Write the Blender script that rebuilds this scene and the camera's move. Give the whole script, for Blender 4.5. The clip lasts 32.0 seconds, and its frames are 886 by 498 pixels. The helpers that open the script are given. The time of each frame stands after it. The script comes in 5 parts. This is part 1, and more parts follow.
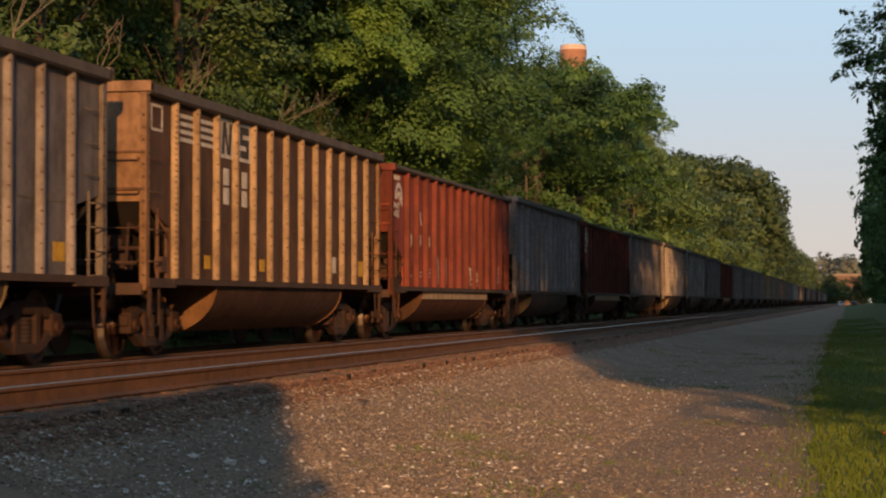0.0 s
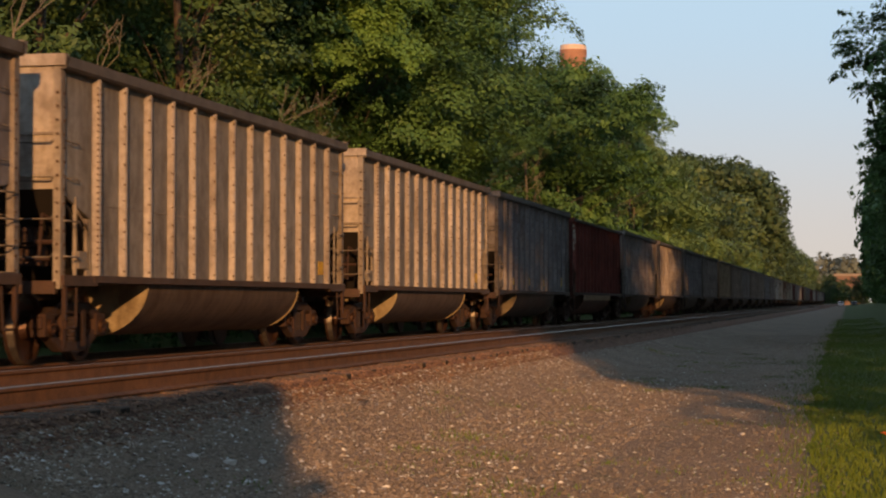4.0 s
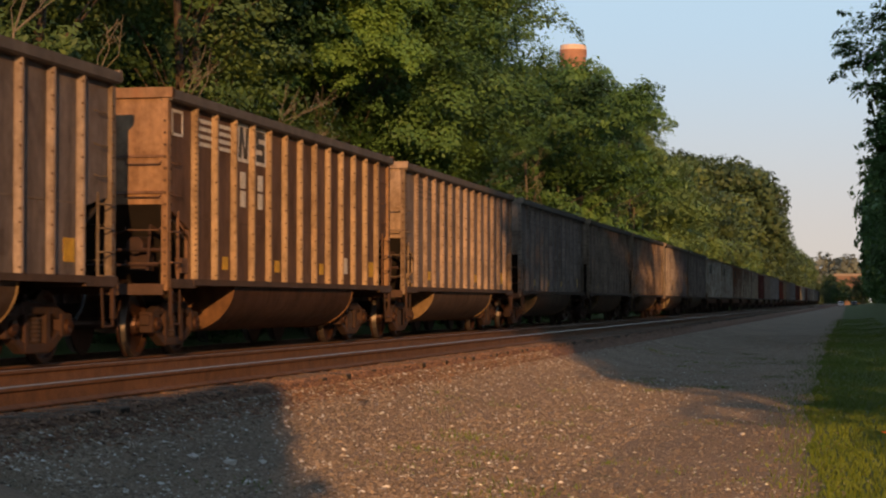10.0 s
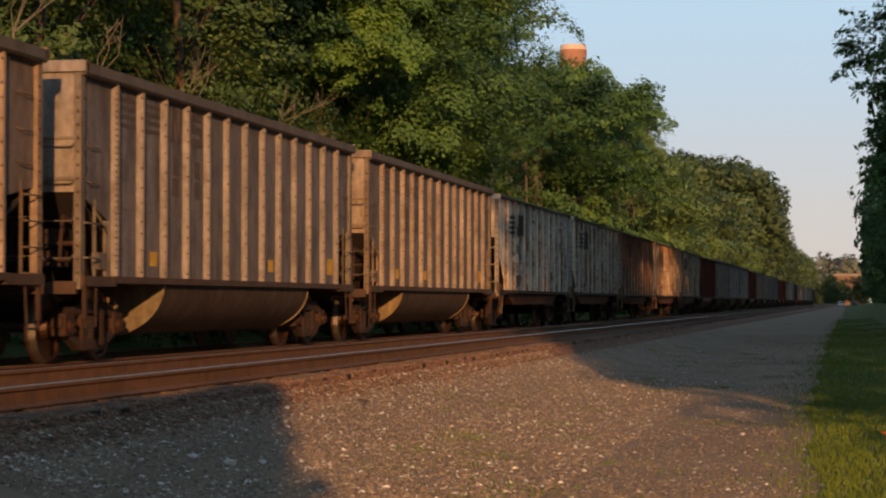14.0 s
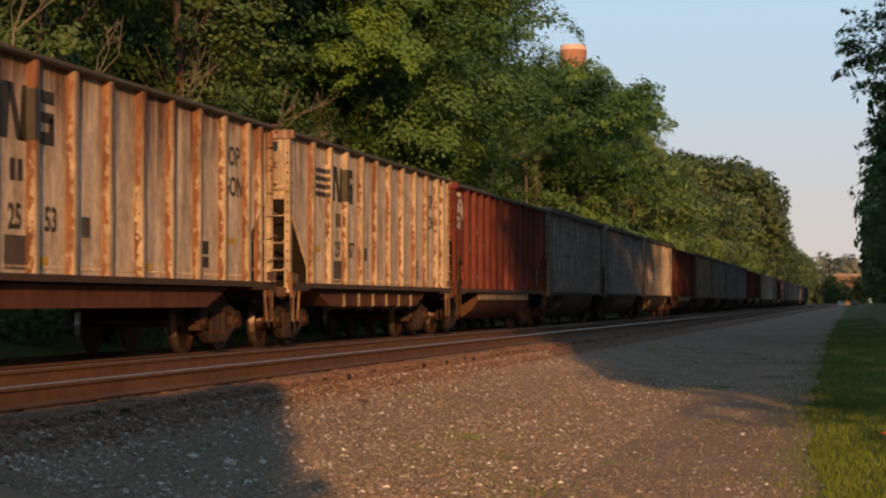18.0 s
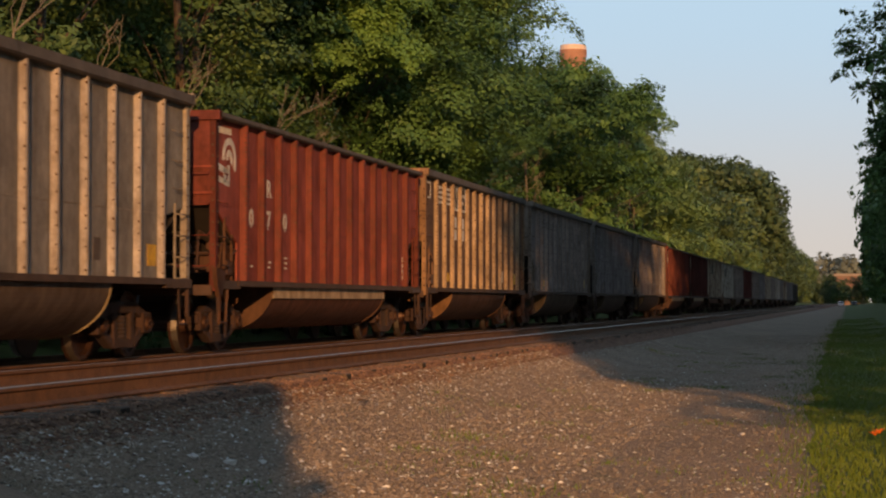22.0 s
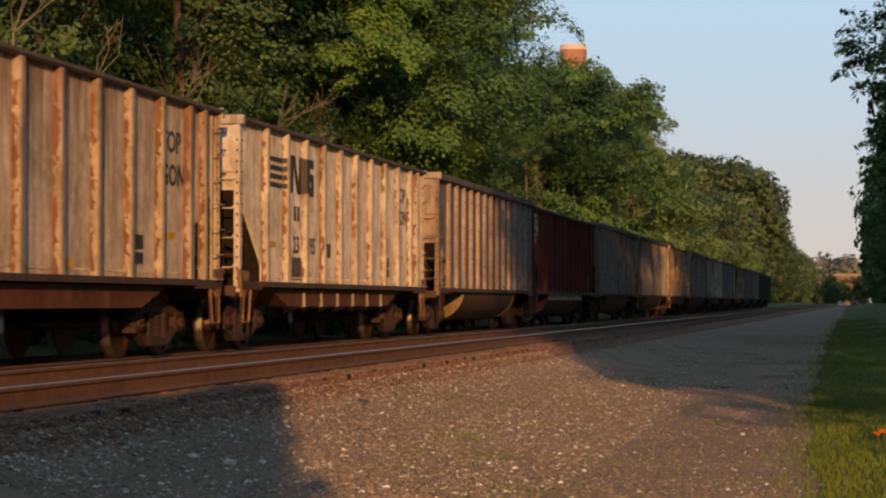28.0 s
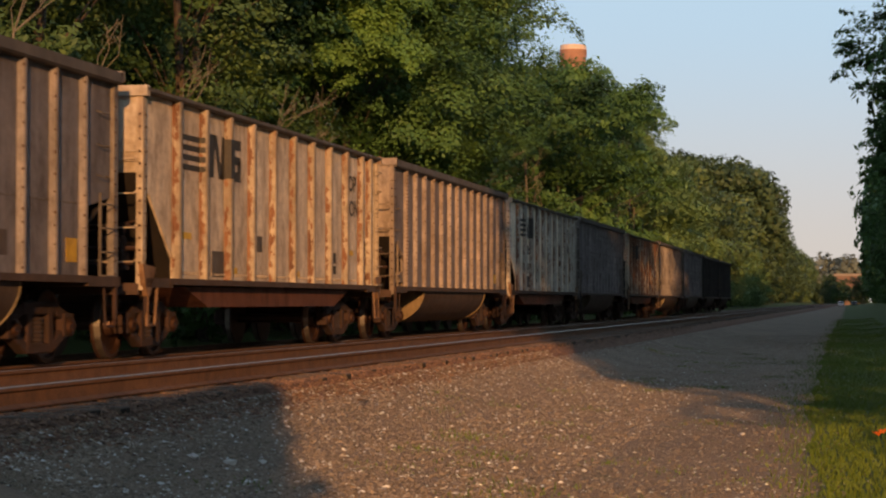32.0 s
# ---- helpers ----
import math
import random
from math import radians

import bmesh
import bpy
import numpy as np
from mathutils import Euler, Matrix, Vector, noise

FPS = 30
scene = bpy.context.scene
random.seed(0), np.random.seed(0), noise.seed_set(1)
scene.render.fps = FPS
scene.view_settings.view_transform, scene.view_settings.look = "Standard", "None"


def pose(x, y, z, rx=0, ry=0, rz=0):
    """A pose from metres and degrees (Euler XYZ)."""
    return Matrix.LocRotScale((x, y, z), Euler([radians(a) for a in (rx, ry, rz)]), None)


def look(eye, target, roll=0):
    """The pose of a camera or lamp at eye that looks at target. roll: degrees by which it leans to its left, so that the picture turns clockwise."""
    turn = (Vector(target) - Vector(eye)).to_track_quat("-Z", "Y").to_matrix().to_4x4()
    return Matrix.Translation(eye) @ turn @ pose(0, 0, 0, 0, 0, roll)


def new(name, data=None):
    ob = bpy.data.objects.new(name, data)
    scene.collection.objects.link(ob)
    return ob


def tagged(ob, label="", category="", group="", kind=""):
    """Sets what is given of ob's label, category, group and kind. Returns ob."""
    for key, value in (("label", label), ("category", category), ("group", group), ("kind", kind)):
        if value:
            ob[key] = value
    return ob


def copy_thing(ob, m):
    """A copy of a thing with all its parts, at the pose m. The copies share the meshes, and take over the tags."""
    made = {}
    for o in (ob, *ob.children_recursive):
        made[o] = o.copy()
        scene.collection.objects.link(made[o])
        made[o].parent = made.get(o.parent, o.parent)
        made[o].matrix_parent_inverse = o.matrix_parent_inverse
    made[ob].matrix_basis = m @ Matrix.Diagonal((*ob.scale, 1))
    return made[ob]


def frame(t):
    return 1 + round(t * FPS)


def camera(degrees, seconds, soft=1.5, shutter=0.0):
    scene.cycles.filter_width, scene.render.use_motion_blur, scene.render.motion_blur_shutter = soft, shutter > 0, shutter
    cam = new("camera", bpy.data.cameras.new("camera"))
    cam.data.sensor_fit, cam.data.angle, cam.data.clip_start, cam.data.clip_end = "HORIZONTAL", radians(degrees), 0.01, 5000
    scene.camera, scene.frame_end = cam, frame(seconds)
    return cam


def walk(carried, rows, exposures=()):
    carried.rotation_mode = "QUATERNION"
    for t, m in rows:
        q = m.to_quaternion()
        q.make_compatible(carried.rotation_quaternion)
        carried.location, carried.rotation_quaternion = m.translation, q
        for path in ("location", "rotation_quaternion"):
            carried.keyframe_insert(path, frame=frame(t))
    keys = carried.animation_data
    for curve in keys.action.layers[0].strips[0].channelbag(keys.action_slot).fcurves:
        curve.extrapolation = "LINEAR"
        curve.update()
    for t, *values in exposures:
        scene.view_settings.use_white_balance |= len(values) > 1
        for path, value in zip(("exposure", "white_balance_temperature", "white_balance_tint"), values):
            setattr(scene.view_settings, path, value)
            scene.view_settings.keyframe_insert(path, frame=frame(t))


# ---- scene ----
cam = camera(24.35, 32.0, soft=2.15, shutter=0.12)
EYE = Vector((0.0, 0.0, 0.80))
YAW, PITCH = 11.13, 1.474
SPEED = 20.55          # the train's metres per second
aim = Vector((-math.sin(radians(YAW)), math.cos(radians(YAW)), math.tan(radians(PITCH))))
walk(cam, [(0.0, look(EYE, EYE + aim)), (32.0, look(EYE, EYE + aim))],
     exposures=[(0.0, 0.50, 9600, 22), (32.0, 0.46, 9600, 22)])

# ---------------------------------------------------------------- light
SUN_AZ, SUN_EL = 15.6, 10.0     # degrees the light turns off the track, and its height
world = bpy.data.worlds.new("evening_sky")
scene.world = world
world.use_nodes = True
wn = world.node_tree
sky = wn.nodes.new("ShaderNodeTexSky")
sky.sky_type = "NISHITA"
sky.sun_disc = False
sky.sun_elevation = radians(SUN_EL)
sun_from = Vector((math.sin(radians(SUN_AZ)), -math.cos(radians(SUN_AZ)), math.tan(radians(SUN_EL)))).normalized()
sky.sun_rotation = math.atan2(sun_from.x, sun_from.y)
sky.air_density, sky.dust_density, sky.ozone_density = 0.8, 0.2, 2.0
sky.altitude = 1500
# evening haze low over the horizon, all round: rosy grey at its foot, pale blue above, fading into the clear sky
up = wn.nodes.new("ShaderNodeSeparateXYZ")
wn.links.new(wn.nodes.new("ShaderNodeTexCoord").outputs["Generated"], up.inputs[0])
tint = wn.nodes.new("ShaderNodeMix")
tint.data_type = "RGBA"
tint.inputs[6].default_value = (2.58, 3.00, 3.48, 1.0)
tint.inputs[7].default_value = (1.78, 3.38, 5.28, 1.0)
haze = wn.nodes.new("ShaderNodeMix")
haze.data_type = "RGBA"
for target, lo, hi, a, b in ((tint.inputs[0], 0.0, 0.15, 0.0, 1.0), (haze.inputs[0], 0.12, 1.10, 1.0, 0.0)):
    r = wn.nodes.new("ShaderNodeMapRange")
    r.interpolation_type = "SMOOTHSTEP"
    wn.links.new(up.outputs[2], r.inputs["Value"])
    for slot, v in (("From Min", lo), ("From Max", hi), ("To Min", a), ("To Max", b)):
        r.inputs[slot].default_value = v
    wn.links.new(r.outputs[0], target)
wn.links.new(sky.outputs[0], haze.inputs[6])
wn.links.new(tint.outputs[2], haze.inputs[7])
wn.links.new(haze.outputs[2], wn.nodes["Background"].inputs[0])
wn.nodes["Background"].inputs[1].default_value = 0.15
sun = new("sun", bpy.data.lights.new("sun", "SUN"))
sun.data.energy = 3.25
sun.data.color = (1.0, 0.60, 0.29)
sun.data.angle = radians(0.55)
sun.matrix_world = look(sun_from * 100, (0, 0, 0))


# ---------------------------------------------------------------- materials
class Mat:
    """A short way to write a node material."""

    def __init__(self, name, rough=0.7, metal=0.0):
        self.m = bpy.data.materials.new(name)
        self.m.use_nodes = True
        self.t = self.m.node_tree
        self.b = self.t.nodes["Principled BSDF"]
        self.b.inputs["Roughness"].default_value = rough
        self.b.inputs["Metallic"].default_value = metal

    def node(self, kind, **inputs):
        n = self.t.nodes.new(kind)
        for k, v in inputs.items():
            self.put(n.inputs[k.replace("_", " ")], v)
        return n

    def put(self, socket, v):
        if isinstance(v, bpy.types.NodeSocket):
            self.t.links.new(v, socket)
        else:
            socket.default_value = v

    def coords(self, scale=(1, 1, 1), kind="Object", shift=None):
        c = self.node("ShaderNodeTexCoord").outputs[kind]
        if kind == "Object" and shift is not None:
            add = self.node("ShaderNodeVectorMath")
            self.put(add.inputs[0], c)
            self.put(add.inputs[1], shift)
            c = add.outputs[0]
        mp = self.node("ShaderNodeMapping", Vector=c)
        mp.inputs["Scale"].default_value = scale
        return mp.outputs[0]

    def world(self, scale=(1, 1, 1)):
        c = self.node("ShaderNodeNewGeometry").outputs["Position"]
        mp = self.node("ShaderNodeMapping", Vector=c)
        mp.inputs["Scale"].default_value = scale
        return mp.outputs[0]

    def noise(self, vec, scale, detail=4.0, rough=0.6):
        return self.node("ShaderNodeTexNoise", Vector=vec, Scale=scale, Detail=detail, Roughness=rough).outputs[0]

    def ramp(self, fac, *stops):
        r = self.node("ShaderNodeValToRGB", Fac=fac)
        e = r.color_ramp.elements
        while len(e) < len(stops):
            e.new(0.5)
        for el, (p, c) in zip(e, stops):
            el.position = p
            el.color = (*c, 1) if isinstance(c, tuple) else (c, c, c, 1)
        return r.outputs[0]

    def mix(self, fac, a, b, blend="MIX"):
        n = self.node("ShaderNodeMix")
        n.data_type, n.blend_type = "RGBA", blend
        for s, v in ((n.inputs[0], fac), (n.inputs[6], a), (n.inputs[7], b)):
            if isinstance(v, tuple):
                v = (*v, 1.0) if len(v) == 3 else v
            self.put(s, v)
        return n.outputs[2]

    def math(self, op, a, b=0.5):
        n = self.node("ShaderNodeMath")
        n.operation = op
        self.put(n.inputs[0], a)
        self.put(n.inputs[1], b)
        return n.outputs[0]

    def color(self, c):
        self.put(self.b.inputs["Base Color"], (*c, 1.0) if isinstance(c, tuple) and len(c) == 3 else c)
        return self

    def bump(self, height, strength=0.3, dist=0.02):
        n = self.node("ShaderNodeBump", Height=height, Strength=strength, Distance=dist)
        self.put(self.b.inputs["Normal"], n.outputs[0])
        return self


def car_paint(name, edges=False):
    """Weathered car paint: the object's own colour, with grime runs and rust; the colour's alpha says how much rust."""
    m = Mat(name, 0.62)
    m.b.inputs["Specular IOR Level"].default_value = 0.15
    info = m.node("ShaderNodeObjectInfo")
    rnd = m.math("MULTIPLY", info.outputs["Random"], 37.0)
    runs = m.noise(m.coords((1.3, 1.3, 0.10), shift=rnd), 2.4, 7, 0.66)
    grain = m.noise(m.coords((1, 1, 1), shift=rnd), 9.0, 6, 0.7)
    broad = m.noise(m.coords((1, 1, 1), shift=rnd), 0.55, 3, 0.5)
    base = m.mix(m.ramp(broad, (0.35, 0.0), (0.7, 0.6)), info.outputs["Color"], (0.80, 0.77, 0.75), "MULTIPLY")
    base = m.mix(m.ramp(runs, (0.42, 0.0), (0.66, 0.6)), base, (0.52, 0.47, 0.44), "MULTIPLY")
    base = m.mix(m.ramp(grain, (0.30, 0.65), (0.58, 0.0)), base, (0.58, 0.51, 0.47), "MULTIPLY")
    patchy = m.noise(m.coords((1.0, 1.0, 0.55), shift=rnd), 3.2, 8, 0.72)
    base = m.mix(m.ramp(patchy, (0.36, 0.7), (0.52, 0.0)), base, (0.48, 0.44, 0.42), "MULTIPLY")
    base = m.mix(m.ramp(patchy, (0.53, 0.0), (0.70, 0.8)), base, (1.45, 1.38, 1.30), "MULTIPLY")
    uneven = m.math("MULTIPLY", m.math("SUBTRACT", info.outputs["Random"], 0.5), m.math("MULTIPLY", info.outputs["Alpha"], 0.36))
    amount = m.math("ADD", m.math("MULTIPLY", info.outputs["Alpha"], 0.40), uneven)
    # rust bleeds down from the rim in streaks and fades towards the sill
    height = m.node("ShaderNodeSeparateXYZ", Vector=m.coords()).outputs[2]
    bleed = m.math("MULTIPLY", m.math("MULTIPLY", m.math("SUBTRACT", height, 2.55), 0.26), info.outputs["Alpha"])
    amount = m.math("ADD", amount, bleed)
    # some panels have gone further than others
    panels = m.noise(m.coords((0.2, 1.0, 0.12), shift=rnd), 0.9, 2, 0.5)
    amount = m.math("ADD", amount, m.math("MULTIPLY", m.math("SUBTRACT", panels, 0.52), m.math("MULTIPLY", info.outputs["Alpha"], 0.9)))
    streak = m.noise(m.coords((1.6, 1.6, 0.10), shift=rnd), 3.6, 5, 0.62)
    edge = m.math("SUBTRACT", m.math("ADD", m.math("MULTIPLY", streak, 0.78), m.math("MULTIPLY", grain, 0.24)), m.math("SUBTRACT", 0.77, amount))
    rust = m.ramp(m.math("MULTIPLY", edge, 5.0), (0.0, 0.0), (1.0, 0.90))
    if edges:                            # rust eats in from both edges of a rib, in flakes
        across = m.math("ABSOLUTE", m.node("ShaderNodeSeparateXYZ", Vector=m.coords()).outputs[1])
        flakes = m.noise(m.coords((1.0, 1.0, 0.55), shift=rnd), 13.0, 5, 0.65)
        spots = m.noise(m.coords((0.3, 0.3, 0.5), shift=rnd), 2.2, 2, 0.5)
        near = m.math("MULTIPLY", m.math("SUBTRACT", across, 0.074), 12.0)
        f = m.math("ADD", m.math("ADD", flakes, near), m.math("ADD", m.math("MULTIPLY", spots, 0.55), m.math("MULTIPLY", info.outputs["Alpha"], 0.30)))
        rust = m.math("MAXIMUM", rust, m.ramp(f, (0.96, 0.0), (1.03, 0.92)))
    base = m.mix(rust, base, m.ramp(m.noise(m.coords((1.2, 1.2, 0.3), shift=rnd), 5.0, 5, 0.7), (0.3, (0.065, 0.022, 0.014)), (0.52, (0.155, 0.062, 0.036)), (0.74, (0.28, 0.140, 0.080))))
    m.color(base)
    m.put(m.b.inputs["Roughness"], m.ramp(grain, (0.3, 0.5), (0.7, 0.8)))
    m.bump(m.math("ADD", m.math("MULTIPLY", broad, 2.0), m.math("MULTIPLY", grain, 0.3)), 0.25, 0.02)
    return m.m


def plain(name, c1, c2, rough=0.8, scale=5.0, metal=0.0, bump=0.2, fine=40.0):
    m = Mat(name, rough, metal)
    v = m.coords()
    a, b = m.noise(v, scale, 5), m.noise(v, fine, 4, 0.7)
    mixed = m.math("ADD", m.math("MULTIPLY", a, 0.65), m.math("MULTIPLY", b, 0.35))
    m.color(m.ramp(mixed, (0.32, c1), (0.66, c2)))
    m.bump(b, bump, 0.01)
    return m.m


PAINT = car_paint("weathered_car_paint")
RIBPAINT = car_paint("rib_paint_with_rusty_edges", True)
UNDER = plain("rusty_running_gear", (0.012, 0.006, 0.005), (0.050, 0.021, 0.016), 0.85, 3.0, bump=0.4)
GRIME = plain("dark_grimy_steel", (0.030, 0.017, 0.013), (0.078, 0.044, 0.034), 0.92, 2.5)
# deep shade under the hopper ends is put into this near-black steel
SLOPE_SHADE = plain("sooty_slope_steel", (0.008, 0.006, 0.006), (0.028, 0.019, 0.016), 0.95, 2.0)
STUD = plain("rusty_rivet_heads", (0.030, 0.016, 0.011), (0.085, 0.045, 0.028), 0.85, 9.0)
RIM = plain("polished_wheel_tread", (0.17, 0.15, 0.14), (0.34, 0.31, 0.29), 0.45, 9.0, 0.95, 0.04)
# shade of the gaps under the tie ends is put into this colour
TIE_END_SHADE = plain("dark_split_end_grain", (0.010, 0.008, 0.007), (0.03, 0.022, 0.018), 0.95, 9.0)
CHORD = plain("dusty_top_chord", (0.05, 0.042, 0.038), (0.13, 0.11, 0.10), 0.8, 3.0)
TREAD = plain("worn_wheel_steel", (0.035, 0.018, 0.014), (0.09, 0.045, 0.034), 0.45, 6.0, 0.55)
WHITE = plain("worn_white_marking", (0.42, 0.39, 0.35), (0.74, 0.71, 0.65), 0.6, 7.0)
FADED = plain("faded_brown_marking", (0.045, 0.033, 0.030), (0.105, 0.075, 0.062), 0.7, 7.0)
BLACK = plain("worn_black_marking", (0.014, 0.013, 0.013), (0.05, 0.044, 0.04), 0.6, 7.0)
YELLOW = plain("yellow_reflective_marking", (0.42, 0.22, 0.03), (0.75, 0.45, 0.06), 0.5, 8.0)
COAL = plain("heaped_coal", (0.008, 0.008, 0.008), (0.035, 0.034, 0.033), 0.7, 8.0, bump=0.8)
HOSE = plain("black_rubber_hose", (0.015, 0.015, 0.015), (0.04, 0.04, 0.04), 0.6)
TIE = plain("weathered_tie_wood", (0.045, 0.03, 0.022), (0.15, 0.10, 0.07), 0.9, 4.0, bump=0.5)
RUSTRAIL = plain("rusty_rail_steel", (0.075, 0.034, 0.020), (0.17, 0.08, 0.044), 0.8, 5.0)
HEAD = plain("polished_rail_head", (0.17, 0.16, 0.15), (0.33, 0.31, 0.29), 0.34, 9.0, 0.9, 0.05)
# same worn head, its glint taken out by a darker, duller material
DULLHEAD = plain("glintless_rail_head", (0.12, 0.08, 0.06), (0.22, 0.16, 0.12), 0.6, 9.0, 0.5, 0.05)
BARK = plain("grey_brown_bark", (0.045, 0.040, 0.033), (0.125, 0.112, 0.095), 0.9, 3.0, bump=0.6)
BARK_DARK = plain("dark_pine_bark", (0.03, 0.022, 0.017), (0.085, 0.06, 0.045), 0.9, 3.0, bump=0.6)
ROCK = plain("pale_limestone", (0.45, 0.43, 0.40), (0.72, 0.70, 0.66), 0.85, 9.0)
TWIG = plain("pale_dead_wood", (0.085, 0.078, 0.066), (0.20, 0.18, 0.155), 0.9, 3.0)
BRICK = plain("weathered_red_tank", (0.27, 0.125, 0.082), (0.37, 0.185, 0.125), 0.8, 0.6)
RIMMAT = plain("pale_concrete_rim", (0.5, 0.36, 0.28), (0.66, 0.5, 0.4), 0.8, 0.6)


def leaf_material(name, dark, mid, lite):
    m = Mat(name, 0.55)
    isl = m.node("ShaderNodeNewGeometry").outputs["Random Per Island"]
    info = m.node("ShaderNodeObjectInfo").outputs["Random"]
    patch = m.noise(m.world(), 0.42, 3)
    f = m.math("ADD", m.math("MULTIPLY", isl, 0.12), m.math("ADD", m.math("MULTIPLY", patch, 1.0), m.math("MULTIPLY", info, 0.26)))
    c = m.ramp(f, (0.44, dark), (0.68, mid), (0.96, lite))
    m.color(c)
    m.b.inputs["Specular IOR Level"].default_value = 0.25
    tr = m.node("ShaderNodeBsdfTranslucent", Color=c)
    mx = m.node("ShaderNodeMixShader", Fac=0.20)
    m.put(mx.inputs[1], m.b.outputs[0])
    m.put(mx.inputs[2], tr.outputs[0])
    m.put(m.t.nodes["Material Output"].inputs[0], mx.outputs[0])
    return m.m


LEAF = leaf_material("broad_leaves", (0.018, 0.053, 0.021), (0.059, 0.147, 0.050), (0.126, 0.260, 0.085))
# distance haze is put into this far leaf colour
LEAF_FAR = leaf_material("haze_muted_leaves", (0.042, 0.078, 0.034), (0.082, 0.140, 0.056), (0.135, 0.205, 0.082))
LEAF_YELLOW = leaf_material("yellowish_leaves", (0.030, 0.070, 0.023), (0.072, 0.153, 0.046), (0.136, 0.238, 0.072))
LEAF_FRESH = leaf_material("fresh_green_leaves", (0.046, 0.110, 0.030), (0.092, 0.205, 0.056), (0.150, 0.305, 0.085))
# haze and sunlit paleness of the distant row are put into this leaf colour
LEAF_LIGHT = leaf_material("haze_pale_green_leaves", (0.085, 0.160, 0.070), (0.120, 0.220, 0.088), (0.160, 0.278, 0.112))
LEAF_DUSK = leaf_material("dull_dark_leaves", (0.029, 0.057, 0.033), (0.050, 0.094, 0.047), (0.078, 0.132, 0.064))
# the hill's haze is put into these grey, low-contrast leaves
LEAF_HILL = leaf_material("haze_grey_green_leaves", (0.115, 0.140, 0.125), (0.140, 0.170, 0.145), (0.17, 0.205, 0.165))
LEAF_DARK = leaf_material("dark_needles", (0.020, 0.050, 0.021), (0.057, 0.117, 0.043), (0.131, 0.219, 0.073))
GRASSM = leaf_material("grass_blades", (0.054, 0.099, 0.018), (0.098, 0.157, 0.028), (0.140, 0.200, 0.037))
FLOWER = plain("orange_petals", (0.6, 0.11, 0.02), (0.8, 0.2, 0.04), 0.5, 20.0)


def ground_material():
    m = Mat("packed_gravel_soil", 0.92)
    v = m.world()
    x = m.node("ShaderNodeSeparateXYZ", Vector=v).outputs[0]
    broad, grain, wob = m.noise(v, 0.5, 4), m.noise(v, 28.0, 6, 0.7), m.noise(v, 0.9, 4)
    gravel = m.ramp(m.math("ADD", m.math("MULTIPLY", broad, 0.4), m.math("MULTIPLY", grain, 0.6)),
                    (0.32, (0.155, 0.109, 0.081)), (0.50, (0.263, 0.186, 0.135)), (0.70, (0.372, 0.270, 0.199)))
    grass = m.ramp(grain, (0.3, (0.034, 0.070, 0.012)), (0.7, (0.080, 0.128, 0.024)))
    weeds = m.ramp(m.noise(v, 1.1, 5, 0.65), (0.60, 0.0), (0.72, 0.55))
    gravel = m.mix(weeds, gravel, grass)
    y = m.node("ShaderNodeSeparateXYZ", Vector=v).outputs[1]
    near = m.math("SUBTRACT", m.math("MULTIPLY", m.math("MINIMUM", y, 30.0), 0.016), 0.38)
    right = m.ramp(m.math("ADD", near, m.math("ADD", m.math("MULTIPLY", x, 0.8), m.math("MULTIPLY", wob, 0.9))), (0.02, 0.0), (0.34, 1.0))
    left = m.ramp(m.math("ADD", m.math("MULTIPLY", x, -0.06), m.math("MULTIPLY", wob, 0.2)), (0.93, 0.0), (1.0, 1.0))
    m.color(m.mix(m.math("MAXIMUM", right, left), gravel, grass))
    m.bump(m.math("ADD", grain, m.math("MULTIPLY", broad, 1.5)), 0.7, 0.04)
    return m.m


def stone_material(name, stops):
    m = Mat(name, 0.9)
    isl = m.node("ShaderNodeNewGeometry").outputs["Random Per Island"]
    g = m.noise(m.world(), 60.0, 4)
    m.color(m.mix(m.ramp(g, (0.35, 0.0), (0.7, 0.28)), m.ramp(isl, *stops), (0.16, 0.13, 0.105)))
    m.bump(g, 0.4, 0.01)
    return m.m


GROUND = ground_material()
STONE = stone_material("crushed_stone", ((0.05, (0.054, 0.042, 0.029)), (0.14, (0.179, 0.134, 0.094)), (0.55, (0.234, 0.175, 0.124)), (0.93, (0.299, 0.233, 0.166)), (0.985, (0.724, 0.750, 0.663))))
STONE_GREY = stone_material("grey_crushed_limestone", ((0.05, (0.108, 0.084, 0.062)), (0.3, (0.240, 0.182, 0.137)), (0.9, (0.360, 0.283, 0.216)), (0.975, (0.750, 0.750, 0.726))))
BALLAST = stone_material("rust_stained_ballast", ((0.0, (0.083, 0.043, 0.030)), (0.6, (0.188, 0.094, 0.059)), (1.0, (0.315, 0.170, 0.108))))
BED = plain("rust_stained_bed", (0.125, 0.060, 0.040), (0.256, 0.127, 0.082), 0.95, 3.0, bump=0.6, fine=30.0)


# ---------------------------------------------------------------- mesh helpers
def box(bm, x0, x1, y0, y1, z0, z1):
    vs = [bm.verts.new((x, y, z)) for x in (x0, x1) for y in (y0, y1) for z in (z0, z1)]
    for a in ((0, 1, 3, 2), (4, 6, 7, 5), (0, 4, 5, 1), (2, 3, 7, 6), (0, 2, 6, 4), (1, 5, 7, 3)):
        bm.faces.new([vs[i] for i in a])
    return vs


